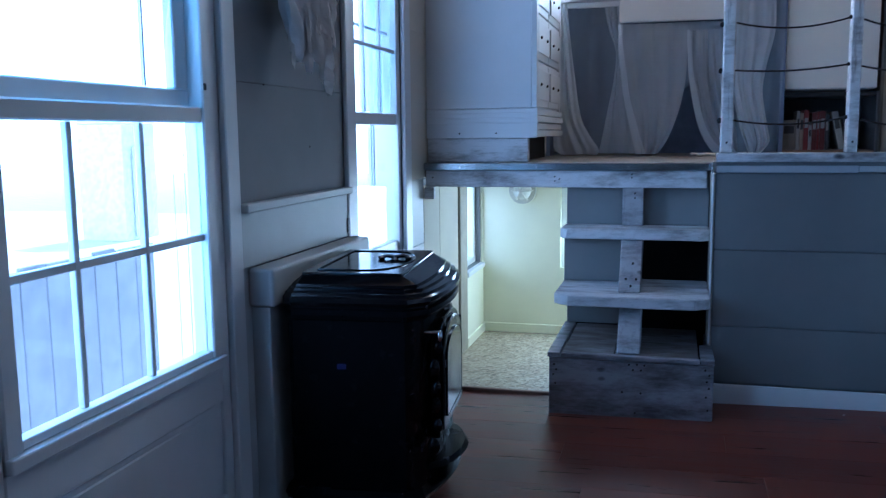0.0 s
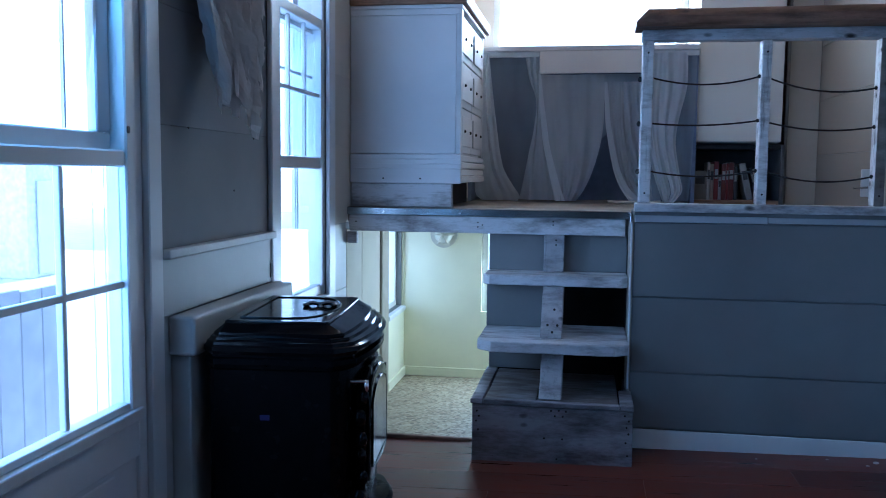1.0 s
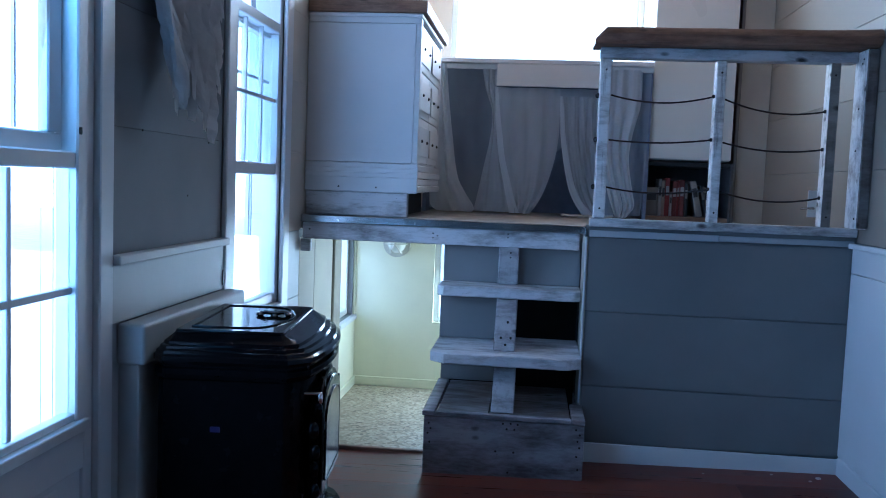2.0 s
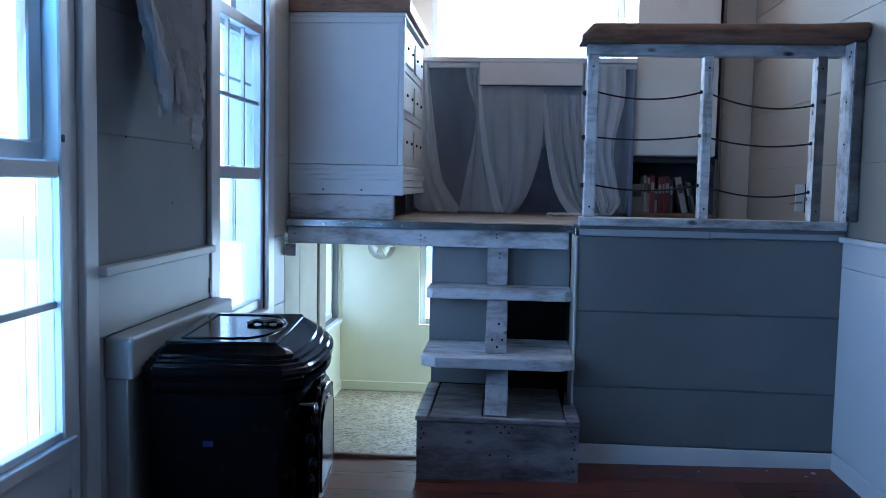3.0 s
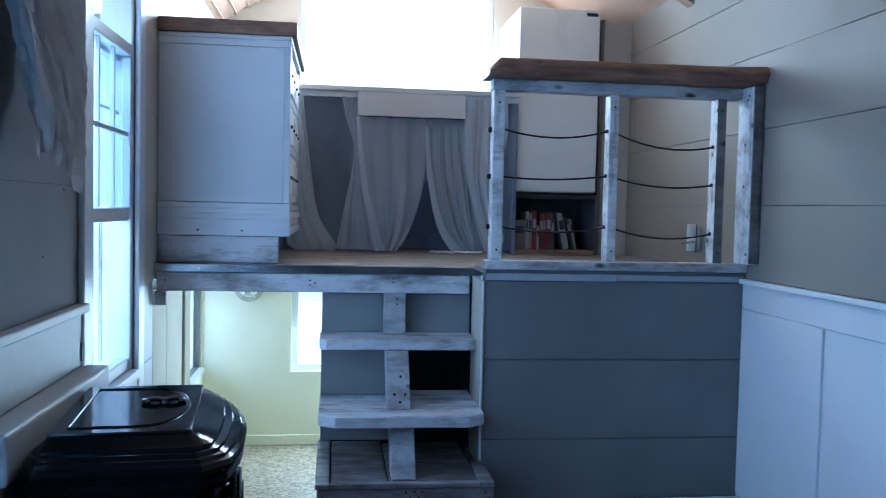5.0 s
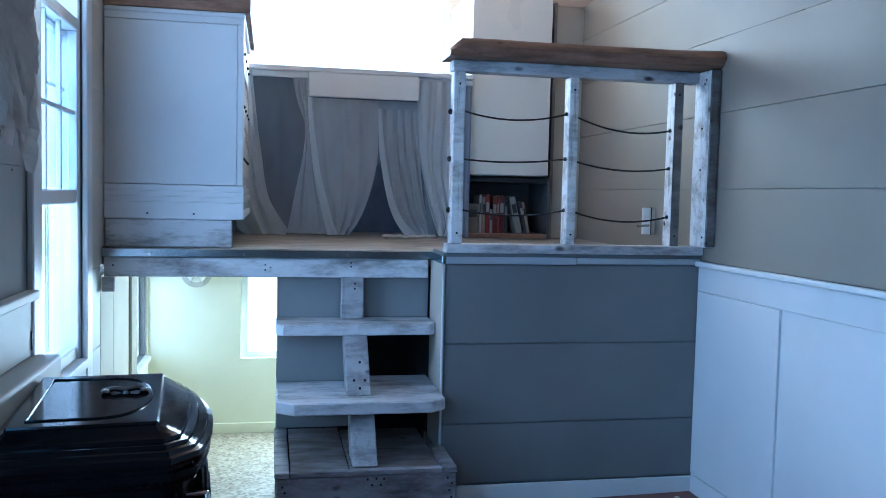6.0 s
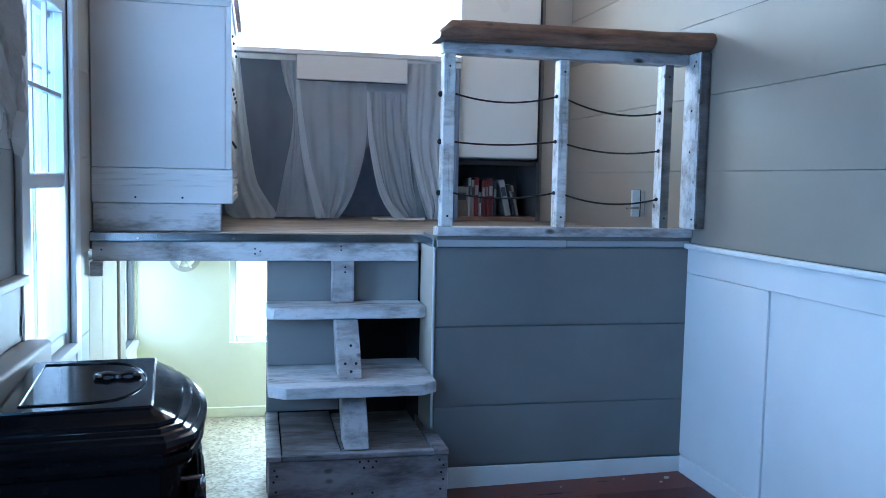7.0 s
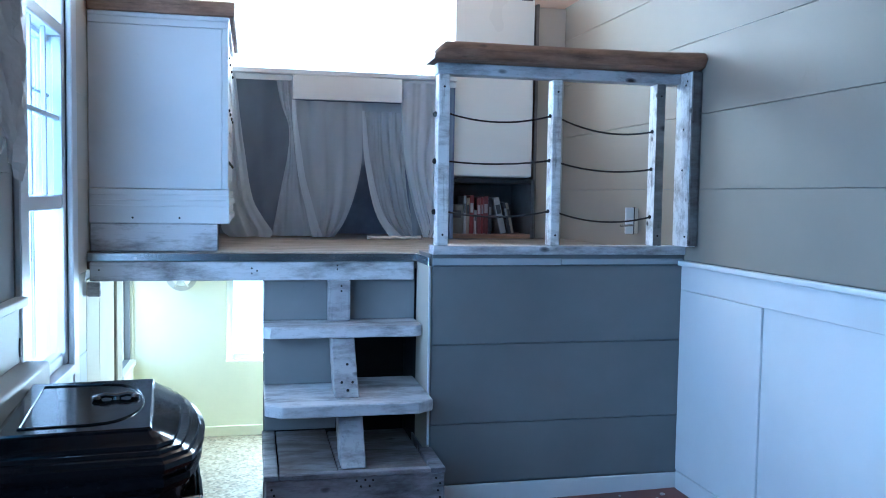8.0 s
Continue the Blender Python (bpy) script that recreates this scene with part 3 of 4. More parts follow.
# ---- loft edge: beam, steel angle, deck board ----
beam = single("loft_beam", box(0.012, 1.238, 0.237, 0.262, 0.857, 0.930, 0.004, 2), WASHED, "whitewashed rough beam along the loft edge", "beam", kind="structure")
edge = single("edge_strip", box(0.004, 1.262, 0.228, 0.262, 0.9325, 0.9635, 0.002), STEEL, "galvanised steel angle screwed along the loft edge", "trim", kind="structure")
for x in (0.175, 0.52, 0.915):
    part("screw", rod((x, 0.229, 0.945), (x, 0.222, 0.945), 0.006), CHROME, edge, "bright screw head")
part("strip_return", box(1.2465, 1.2515, -0.004, 0.2275, 0.9325, 0.9635, 0.001), STEEL, edge)
single("beam_bracket", box(0.004, 0.05, 0.234, 0.262, 0.80, 0.855, 0.004), WASHED, "rough wooden block under the beam end", "bracket", kind="structure")
for x, z in ((0.60, 0.905), (0.60, 0.885), (0.93, 0.915), (0.93, 0.90), (0.62, 0.895), (0.045, 0.90)):
    part("nail", rod((x, 0.238, z), (x, 0.234, z), 0.0035, 8), SCREW, beam)


# ---- steps ----
def steps():
    d = thing("loft_steps", (0.955, 0, 0), "whitewashed reclaimed-wood open steps up to the loft", "steps")
    # bottom box
    b = part("box", box(0.647, 1.266, -0.248, -0.226, -0.008, 0.222, 0.003), WASHED_BARE, d, "thinly whitewashed box step front")
    part("side", box(0.647, 0.667, -0.225, 0.0, -0.008, 0.222, 0.003), WASHED_BARE, b)
    part("side", box(1.243, 1.2495, -0.225, 0.285, 0.0, 0.222, 0.002), WASHED_BARE, b)
    part("edge_strip", box(0.640, 0.690, -0.252, 0.321, 0.2235, 0.243, 0.003), WASHED_BARE, b)
    part("lid", box(0.695, 0.894, -0.221, 0.321, 0.2225, 0.238, 0.003), DULL_LID, b, "darker worn inset board")
    part("lid", box(0.898, 1.212, -0.221, 0.285, 0.2225, 0.238, 0.003), DULL_LID, b, "darker worn inset board")
    part("edge_strip", box(1.217, 1.268, -0.252, -0.004, 0.2235, 0.243, 0.003), WASHED_BARE, b)
    part("front_strip", box(0.692, 1.215, -0.252, -0.2245, 0.2235, 0.243, 0.003), WASHED_BARE, b)
    for x, z in ((0.955, 0.21), (0.985, 0.212), (1.012, 0.21), (0.97, 0.19), (1.0, 0.19), (1.0, 0.10), (0.93, 0.10), (1.235, 0.205), (1.25, 0.185), (1.242, 0.16), (1.25, 0.135), (1.24, 0.10), (1.247, 0.05), (0.667, 0.195), (0.675, 0.175), (0.664, 0.155), (0.672, 0.12), (0.98, 0.02)):
        part("nail", rod((x, -0.247, z), (x, -0.2515, z), 0.004, 8), SCREW, b)

    def tread(z1, thick, y0, y1, chamfer, x0=0.642, x1=1.25):
        pts = [(x0, y1, z1), (x0, y0 + chamfer, z1), (x0 + chamfer * 1.3, y0, z1), (x1 - chamfer * 1.3, y0, z1), (x1, y0 + chamfer, z1), (x1, y1, z1)]
        return prism(pts, (0, 0, -thick), 0.004)

    part("tread", tread(0.453, 0.044, -0.150, 0.30, 0.045, 0.646, 1.250), WASHED, d)
    part("tread", tread(0.694, 0.045, 0.100, 0.285, 0.02), WASHED, d)
    part("cut_corner", prism([(0.6415, 0.119, 0.690), (0.6415, 0.119, 0.653), (0.667, 0.0985, 0.653), (0.672, 0.0985, 0.688)], (0.003, 0.003, 0), 0), CABINET_WHITE, d, "pale freshly cut tread corner")
    part("riser", box(0.648, 1.25, 0.286, 0.30, 0.693, 0.90, 0.002), GREY, d, "grey painted board between the treads")
    part("riser", box(0.648, 0.935, 0.205, 0.219, 0.454, 0.648, 0.002), GREY, d, "grey painted board between the treads")
    part("riser", box(0.648, 0.935, 0.322, 0.336, 0.241, 0.408, 0.002), GREY, d, "grey painted board between the treads")

    part("riser_return", box(0.6485, 0.662, 0.2195, 0.33, 0.4535, 0.6485, 0.001), GREY, d)

    def strut(x0, x1, ya, za, yb, zb, deep):
        return prism([(x0, ya, za), (x0, yb, zb), (x0, yb + deep, zb), (x0, ya + deep, za)], (x1 - x0, 0, 0), 0.004)

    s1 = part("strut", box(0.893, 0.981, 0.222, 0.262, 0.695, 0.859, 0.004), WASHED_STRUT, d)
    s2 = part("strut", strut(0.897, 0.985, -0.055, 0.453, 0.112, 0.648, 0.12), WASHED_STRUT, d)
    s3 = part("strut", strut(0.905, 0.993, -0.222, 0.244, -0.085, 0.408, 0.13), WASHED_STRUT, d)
    for z in (0.835, 0.815):
        part("nail", rod((0.945, 0.223, z), (0.945, 0.219, z), 0.004, 8), SCREW, s1)
    for x, u in ((0.925, 0.25), (0.965, 0.25), (0.945, 0.12), (0.95, 0.55)):
        y, z = -0.055 + 0.167 * u, 0.453 + 0.19 * u
        part("nail", rod((x, y + 0.001, z), (x, y - 0.004, z + 0.004), 0.005, 8), SCREW, s2)
    return d


steps()


# ---- rail along the loft ----
def rail():
    d = thing("loft_rail", (1.78, 0.02, 0.975), "whitewashed post rail with dark rope lines and a brown handrail", "railing")
    part("bottom_rail", box(1.262, W - 0.004, -0.012, 0.075, 0.975, 1.009, 0.004, 2), WASHED, d)
    part("top_rail", box(1.272, 2.2535, -0.006, 0.066, 1.648, 1.690, 0.004, 2), WASHED, d)
    cap = bmesh.new()
    rows_, n = [], 24
    for k in range(n + 1):
        u = k / n
        x = 1.245 + u * (2.296 - 1.245)
        wob = 0.004 * noise.noise(Vector((x * 5, 0, 0)))
        top = 1.760 - 0.002 * u + wob
        if k == 0:
            top = 1.715
        y0 = -0.082 + 0.012 * noise.noise(Vector((x * 4, 3, 0))) - 0.048 * u ** 3
        prof = [(y0 + 0.014 + 0.034 * u ** 3, 1.692), (y0 + 0.016 * u ** 3, 1.703), (y0 - 0.004, (1.70 + top) / 2), (y0 + 0.010, top - 0.008), (y0 + 0.026, top), (0.095, top), (0.10, 1.745 if k else 1.71), (0.095, 1.692)]
        rows_.append([cap.verts.new((x, y, z)) for y, z in prof])
    for p, q in zip(rows_, rows_[1:]):
        for k in range(8):
            cap.faces.new((p[k], p[(k + 1) % 8], q[(k + 1) % 8], q[k]))
    cap.faces.new(rows_[0])
    cap.faces.new(rows_[-1])
    part("handrail", cap, BROWN, d, "dark brown live-edge handrail board", smooth=True)
    posts = ((1.274, 1.319, 0.975, 1.647), (1.727, 1.764, 1.0095, 1.647), (2.155, 2.193, 1.0095, 1.647))
    for k, (x0, x1, z0, z1) in enumerate(posts):
        p = part("post", box(x0, x1, 0.0 if k else -0.013, 0.064 if k else 0.045, z0 if k else 1.0095, z1, 0.005, 2), WASHED_UP, d)
        for z in ((1.50, 1.325, 1.135), (1.509, 1.338, 1.142), (1.462, 1.314, 1.124))[k]:
            part("knot", ball((x0 - 0.005, 0.02, z), 0.009 if k == 0 else 0.0065, (1, 1, 1.2), None, 8), ROPE, p, "black rope knot", True)
        for z in (1.60, 1.05):
            part("screw", rod(((x0 + x1) / 2, -0.001 if k else -0.013, z), ((x0 + x1) / 2, -0.005 if k else -0.016, z), 0.004, 8), SCREW, p)
    # Thin dark sheet: shade on the post's front put into colour.
    part("post_face", box(2.1565, 2.1915, -0.0030, -0.0002, 1.0105, 1.646, 0.001), SHADED_FACE, d, "thin grey-brown front of the end post, darkened as its shaded side")
    w = part("wall_post", box(2.255, W - 0.002, -0.088, 0.03, 1.0105, 1.690, 0.004), WASHED_UP, d, "whitewashed timber fixed to the wall")
    # Dark front board carries the shade on this side of the wall post.
    part("face_board", box(2.257, W - 0.002, -0.097, -0.0885, 1.014, 1.688, 0.003), SHADED_TIMBER, w, "rough timber front, coloured dark as the shaded side")
    for z in (1.655, 1.64, 1.47, 1.31, 1.05):
        part("screw", rod((2.256, -0.055 + 0.02 * math.sin(z * 40), z), (2.2525, -0.055 + 0.02 * math.sin(z * 40), z), 0.004, 8), SCREW, w)
    bays = ((1.3195, 1.7265, ((1.505, 0.028, 0.004), (1.326, 0.012, 0.012), (1.136, 0.021, 0.006))),
            (1.7645, 2.1545, ((1.500, 0.030, -0.038), (1.330, 0.021, -0.016), (1.136, 0.028, -0.012))))
    for x0, x1, lines in bays:
        for z, sag, rise in lines:
            pts = []
            for k in range(13):
                u = k / 12
                pts.append((x0 + u * (x1 - x0), 0.02 + 0.006 * math.sin(3 * u), z + rise * u - sag * 4 * u * (1 - u)))
            part("rope", tube(pts, 0.0035, 7), ROPE, d, "thin dark sagging rope", smooth=True)
    return d


rail()


# ---- loft cabinet with drawers ----
def cabinet():
    d = thing("drawer_cabinet", (0.25, 0.75, DECK), "tall white drawer cabinet with a brown wooden top", "cabinet")
    y0, y1 = 0.30, 1.16
    part("body", box(0.004, 0.485, y0, y1, 1.206, 1.845, 0.002), CABINET_WHITE, d)
    part("end_panel", box(0.004, 0.487, y0 - 0.013, y0 - 0.0005, 1.206, 1.818, 0.002), CABINET_WHITE, d)
    part("corner_stile", box(0.488, 0.511, y0 - 0.013, y0 + 0.03, 1.206, 1.845, 0.002), CABINET_WHITE, d)
    part("corner_stile", box(0.4855, 0.502, y1 - 0.03, y1, 1.206, 1.845, 0.002), CABINET_WHITE, d)
    part("cornice", box(0.004, 0.515, y0 - 0.020, y1, 1.846, 1.863, 0.005, 2), CABINET_WHITE, d)
    part("frieze", box(0.004, 0.506, y0 - 0.016, y0 - 0.0005, 1.819, 1.8455, 0.002), CABINET_WHITE, d)
    part("top", box(0.002, 0.535, y0 - 0.028, y1 + 0.01, 1.8635, 1.918, 0.005, 2), BROWN, d, "brown wooden cabinet top")
    part("skirt", box(0.004, 0.515, y0 - 0.020, y0 - 0.0005, 1.074, 1.204, 0.003), CABINET_WHITE, d)
    for k in range(4):
        part("moulding", box(0.46, 0.517 - 0.006 * (k % 2), y0, y1, 1.078 + 0.032 * k, 1.107 + 0.032 * k, 0.005, 2), CABINET_WHITE, d)
    for k in range(3):
        part("bead", box(0.006, 0.514, y0 - 0.0225, y0 - 0.0203, 1.138 + 0.021 * k, 1.143 + 0.021 * k, 0.001), CABINET_WHITE, d)
    for x in (0.16, 0.33):
        part("nail", rod((x, y0 - 0.019, 1.095), (x, y0 - 0.023, 1.095), 0.004, 8), SCREW, d)
    rows_ = 3
    for r in range(rows_):
        for c in range(2):
            a = y0 + 0.035 + c * 0.40
            z0 = 1.214 + r * 0.209
            dr = part("drawer", box(0.4865, 0.499, a, a + 0.385, z0, z0 + 0.20, 0.002), CABINET_WHITE, d)
            part("raised_panel", box(0.4995, 0.507, a + 0.03, a + 0.355, z0 + 0.03, z0 + 0.17, 0.006), CABINET_WHITE, dr)
            for y in (a + 0.10, a + 0.285):
                part("knob", ball((0.509, y, z0 + 0.10), 0.0075, (0.9, 1, 1), None, 10), SCREW, dr, "small dark knob", True)
    part("plinth", box(0.006, 0.472, y0 - 0.008, y0 + 0.035, DECK + 0.001, 1.074, 0.004), WASHED, d, "whitewashed knotty plinth beam")
    # Solid near-black block in place of the shaded space under the skirt.
    part("hollow", box(0.006, 0.42, y0 + 0.036, y1, DECK + 0.001, 1.074, 0.0), SHADE_BLACK, d, "near-black block that stands in for the shade behind the plinth beam")
    return d


cabinet()

# ---- curtained recess under the loft window ----
recess = thing("window_ledge_unit", (1.05, 1.6, DECK), "white ledge unit under the window, its recess lined in a dark shade colour", "ledge unit")
part("ledge", box(0.405, 1.650, 1.27, BACK - 0.002, 1.795, 1.820, 0.004), WHITE, recess)
part("apron", box(0.80, 1.36, 1.272, 1.29, 1.672, 1.794, 0.003), WHITE, recess)
part("side_rail", box(0.405, 0.799, 1.30, 1.318, 1.765, 1.794, 0.003), WHITE, recess)
part("side_rail", box(1.361, 1.650, 1.30, 1.318, 1.765, 1.794, 0.003), WHITE, recess)
part("back_panel", box(0.405, 1.650, 1.86, 1.88, DECK + 0.001, 1.794, 0), RECESS_SHADE, recess)
part("side_panel", box(0.405, 0.425, 1.32, 1.859, DECK + 0.001, 1.794, 0), RECESS_SHADE, recess)
part("side_panel", box(1.630, 1.650, 1.32, 1.859, DECK + 0.001, 1.794, 0), RECESS_SHADE, recess)
part("rod", rod((0.80, 1.40, 1.640), (1.36, 1.40, 1.640), 0.007), BLACK, recess, "thin dark curtain rod")


def ease(zs, vs, z):
    """A smooth curve through the values at falling heights."""
    k = next((k for k in range(len(zs) - 1) if z >= zs[k + 1] - 1e-9), len(zs) - 2)
    slope = [(vs[min(i + 1, len(vs) - 1)] - vs[max(i - 1, 0)]) / (zs[min(i + 1, len(zs) - 1)] - zs[max(i - 1, 0)]) for i in (k, k + 1)]
    h = zs[k + 1] - zs[k]
    u = (z - zs[k]) / h
    return ((2 * u ** 3 - 3 * u ** 2 + 1) * vs[k] + (u ** 3 - 2 * u ** 2 + u) * h * slope[0]
            + (3 * u ** 2 - 2 * u ** 3) * vs[k + 1] + (u ** 3 - u ** 2) * h * slope[1])


def curtain(y, levels, folds, depth, material, label, phase=0.0):
    """Voile hung in folds; levels: (height, left edge, right edge) from the top down, eased between."""
    bm, grid = bmesh.new(), []
    nz, nx = 36, 72
    zs = [l[0] for l in levels]
    for i in range(nz + 1):
        z = zs[0] + (zs[-1] - zs[0]) * i / nz
        a, b = ease(zs, [l[1] for l in levels], z), ease(zs, [l[2] for l in levels], z)
        row = []
        for j in range(nx + 1):
            v = j / nx
            x = a + (b - a) * v
            s = v + 0.16 * noise.noise(Vector((v * 2.6, phase * 3, i * 0.02)))
            wave = (0.7 + 0.9 * noise.noise(Vector((v * 3.1, phase * 5, i * 0.03)))) * math.sin(s * folds * 6.2832 + phase + 1.2 * math.sin(i * 0.09 + 2 * v)) + 0.15 * math.sin(v * folds * 14.1 + i * 0.06 + phase)
            row.append(bm.verts.new((x, y + depth * wave * (0.6 + 0.5 * i / nz) + 0.006 * noise.noise(Vector((x * 6, z * 4, phase))), z + 0.006 * noise.noise(Vector((x * 9, phase, i / nz))))))
        grid.append(row)
    for p, q in zip(grid, grid[1:]):
        for j in range(nx):
            bm.faces.new((p[j], p[j + 1], q[j + 1], q[j]))
    return single("curtain", bm, material, label, "curtain", "sheer curtains under the loft window", "", True)


SHEER = "sheer pale voile curtain hanging in soft folds"
THIN = "thin sheer voile panel behind the drapes"
EDGE = "narrow folded edge of a sheer voile curtain"
curtain(1.352, [(1.79, 0.43, 0.83), (1.3, 0.43, 0.84), (0.985, 0.44, 0.86)], 3, 0.006, VOILE_THIN, THIN, 0.4)
curtain(1.372, [(1.668, 0.83, 1.37), (1.56, 0.83, 1.37), (1.46, 0.84, 1.30), (1.3, 0.85, 1.13), (0.985, 0.87, 1.00)], 3, 0.006, VOILE_THIN, THIN, 1.4)
curtain(1.345, [(1.672, 1.10, 1.37), (1.62, 1.11, 1.37), (1.57, 1.13, 1.37)], 3, 0.004, VOILE_MID, THIN, 0.8)
curtain(1.31, [(1.77, 1.40, 1.640), (1.3, 1.40, 1.635), (0.985, 1.43, 1.62)], 3, 0.007, VOILE_THIN, THIN, 2.6)
curtain(1.29, [(1.79, 0.432, 0.519), (1.58, 0.435, 0.541), (1.41, 0.437, 0.563), (1.16, 0.442, 0.605), (1.06, 0.448, 0.661), (1.0, 0.455, 0.703), (0.972, 0.49, 0.69)], 2.2, 0.016, VOILE, SHEER, 0.2)
curtain(1.304, [(1.79, 0.715, 0.802), (1.65, 0.742, 0.803), (1.53, 0.782, 0.806), (1.39, 0.776, 0.825), (1.22, 0.744, 0.850), (1.06, 0.714, 0.885), (0.978, 0.697, 0.90)], 2.2, 0.012, VOILE_MID, SHEER, 2.0)
curtain(1.286, [(1.665, 0.798, 1.152), (1.53, 0.804, 1.155), (1.40, 0.818, 1.153), (1.28, 0.834, 1.138), (1.14, 0.866, 1.100), (1.04, 0.889, 1.056), (0.974, 0.905, 1.012)], 3.2, 0.018, VOILE_MID, SHEER, 3.1)
curtain(1.268, [(1.665, 0.794, 0.810), (1.53, 0.800, 0.826), (1.40, 0.814, 0.846), (1.28, 0.830, 0.864), (1.14, 0.862, 0.902), (1.04, 0.884, 0.930), (0.974, 0.90, 0.955)], 0.5, 0.004, VOILE, EDGE, 0.7)
curtain(1.318, [(1.628, 1.152, 1.37), (1.50, 1.160, 1.372), (1.374, 1.170, 1.38), (1.143, 1.217, 1.41), (1.05, 1.255, 1.44), (0.976, 1.308, 1.48)], 5.0, 0.015, VOILE_MID, SHEER, 4.4)
curtain(1.296, [(1.628, 1.150, 1.168), (1.50, 1.158, 1.182), (1.374, 1.168, 1.197), (1.143, 1.214, 1.252), (1.05, 1.252, 1.30), (0.976, 1.304, 1.375)], 0.5, 0.004, VOILE, EDGE, 1.7)
curtain(1.284, [(1.778, 1.355, 1.590), (1.60, 1.354, 1.590), (1.42, 1.366, 1.552), (1.293, 1.390, 1.540), (1.12, 1.430, 1.568), (1.035, 1.458, 1.582), (0.975, 1.480, 1.540)], 3.4, 0.018, VOILE, SHEER, 5.2)
hem = tube([(1.185 + 0.0175 * k, 1.262 + 0.010 * math.sin(k * 0.9), 0.9735 + 0.002 * math.sin(k * 1.7)) for k in range(17)], 0.0085, 8)
bmesh.ops.scale(hem, vec=(1, 2.2, 1), space=Matrix.Translation((0, -1.262, 0)), verts=hem.verts)
single("fallen_cloth", hem, plain("folded_cloth", (0.62, 0.60, 0.55), 0.8, 0, 0.1, 20, 0.3), "crumpled pale cloth on the loft floor", "cloth", smooth=True)

# ---- white appliance over the bookshelf ----
fr = thing("wall_cupboard", (1.88, 1.6, 1.30), "tall white cupboard above a dark book shelf", "cupboard")
part("body", box(1.655, 2.095, 1.385, BACK - 0.003, 1.302, 2.285, 0.004), APPLIANCE, fr)
fd = part("door", box(1.655, 2.098, 1.36, 1.383, 1.306, 2.29, 0.006, 2), APPLIANCE, fr)
part("badge", box(2.022, 2.085, 1.355, 1.3595, 2.255, 2.272, 0.001), BLACK, fd, "small dark badge")
shelf = thing("book_shelf", (1.87, 1.6, DECK), "low dark open shelf holding books", "shelf")
part("bottom", box(1.64, 2.10, 1.37, BACK - 0.003, DECK + 0.001, 0.990, 0.002), BROWN, shelf)
part("top", box(1.64, 2.10, 1.37, BACK - 0.003, 1.268, 1.292, 0.002), BLACK, shelf)
part("side", box(1.628, 1.639, 1.37, BACK - 0.003, DECK + 0.001, 1.292, 0.002), BLACK, shelf)
part("side", box(2.101, 2.118, 1.37, BACK - 0.003, DECK + 0.001, 1.292, 0.002), plain("grey_shelf_side", (0.10, 0.10, 0.105), 0.6), shelf)
part("back", box(1.64, 2.10, 1.72, 1.735, 0.991, 1.267, 0), plain("dark_shelf_back", (0.05, 0.05, 0.055), 0.7), shelf)
# Dark strip standing in for the shaded gap between cupboard and wall.
single("filler_panel", box(2.120, 2.138, 1.40, BACK, DECK + 0.001, 2.25, 0.002), plain("gap_shade_grey", (0.20, 0.19, 0.18), 0.6), "dark narrow strip that stands in for the shaded gap beside the cupboard", "panel", kind="structure")
# Added panel over the cupboard's shade, paler so it reads like lit wall.
single("wall_return", box(2.139, W, 1.43, 1.45, DECK + 0.001, 2.24, 0.001), LIT_GREIGE, "added pale panel that covers the cupboard's shade on the wall", "wall", kind="structure")
BOOKS = shaded_book_materials()
x = 1.652
for w, h, m, lean in ((0.072, 0.158, 0, 0), (0.016, 0.205, 1, 0), (0.017, 0.196, 5, 0), (0.024, 0.21, 2, 0), (0.014, 0.13, 1, 0), (0.022, 0.196, 3, 0), (0.013, 0.20, 2, 0),
                      (0.026, 0.205, 3, 0), (0.018, 0.185, 4, 0), (0.034, 0.20, 1, -13), (0.016, 0.175, 4, -13), (0.014, 0.17, 5, -13)):
    d = 0.14
    base = thing("book", (x + w / 2 + (0.05 if lean else 0), 1.40, 0.9905 + (0.004 if lean else 0)), "red, cream or dark book standing on the shelf", "book", "books on the shelf")
    ORIGIN[base] = Vector()
    part("cover", box(-w / 2, w / 2, 0, d, 0, h, 0.002), BOOKS[m], base)
    part("pages", box(-w / 2 + 0.002, w / 2 - 0.002, 0.004, d + 0.002, 0.003, h + 0.0006, 0), BOOKS[0], base)
    part("spine_label", box(-w * 0.35, w * 0.35, -0.001, 0.001, h * 0.55, h * 0.8, 0), BOOKS[1 if m in (2, 3, 4) else 4], base)
    base.rotation_euler = (0, radians(lean), 0)
    x += w + 0.0015 + (0.012 if lean and w > 0.03 else 0)

# ---- white lever plate on the right wall, taken to be a light switch ----
h = thing("wall_lever", (W, 0.44, 1.10), "white plate with a small lever, probably a light switch, standing off the wall", "handle")
part("plate", box(2.236, 2.274, 0.428, 0.442, 1.038, 1.156, 0.003, 2), WHITE, h)
part("edge", box(2.2745, 2.2785, 0.429, 0.445, 1.036, 1.158, 0.001), SCREW, h, "dark plate edge")
part("mount", box(2.279, W - 0.001, 0.435, 0.47, 1.040, 1.154, 0.003), CREAM, h)
lev = part("lever", rod((2.252, 0.427, 1.078), (2.252, 0.402, 1.078), 0.005), CHROME, h, "small metal lever", True)
part("grip", rod((2.256, 0.403, 1.078), (2.200, 0.405, 1.075), 0.005), CHROME, lev, smooth=True)

# ---- bulkhead lamp in the passage ----
lb = thing("bulkhead_lamp", (0.243, 1.5, 0.76), "round caged bulkhead lamp on the passage wall", "lamp")
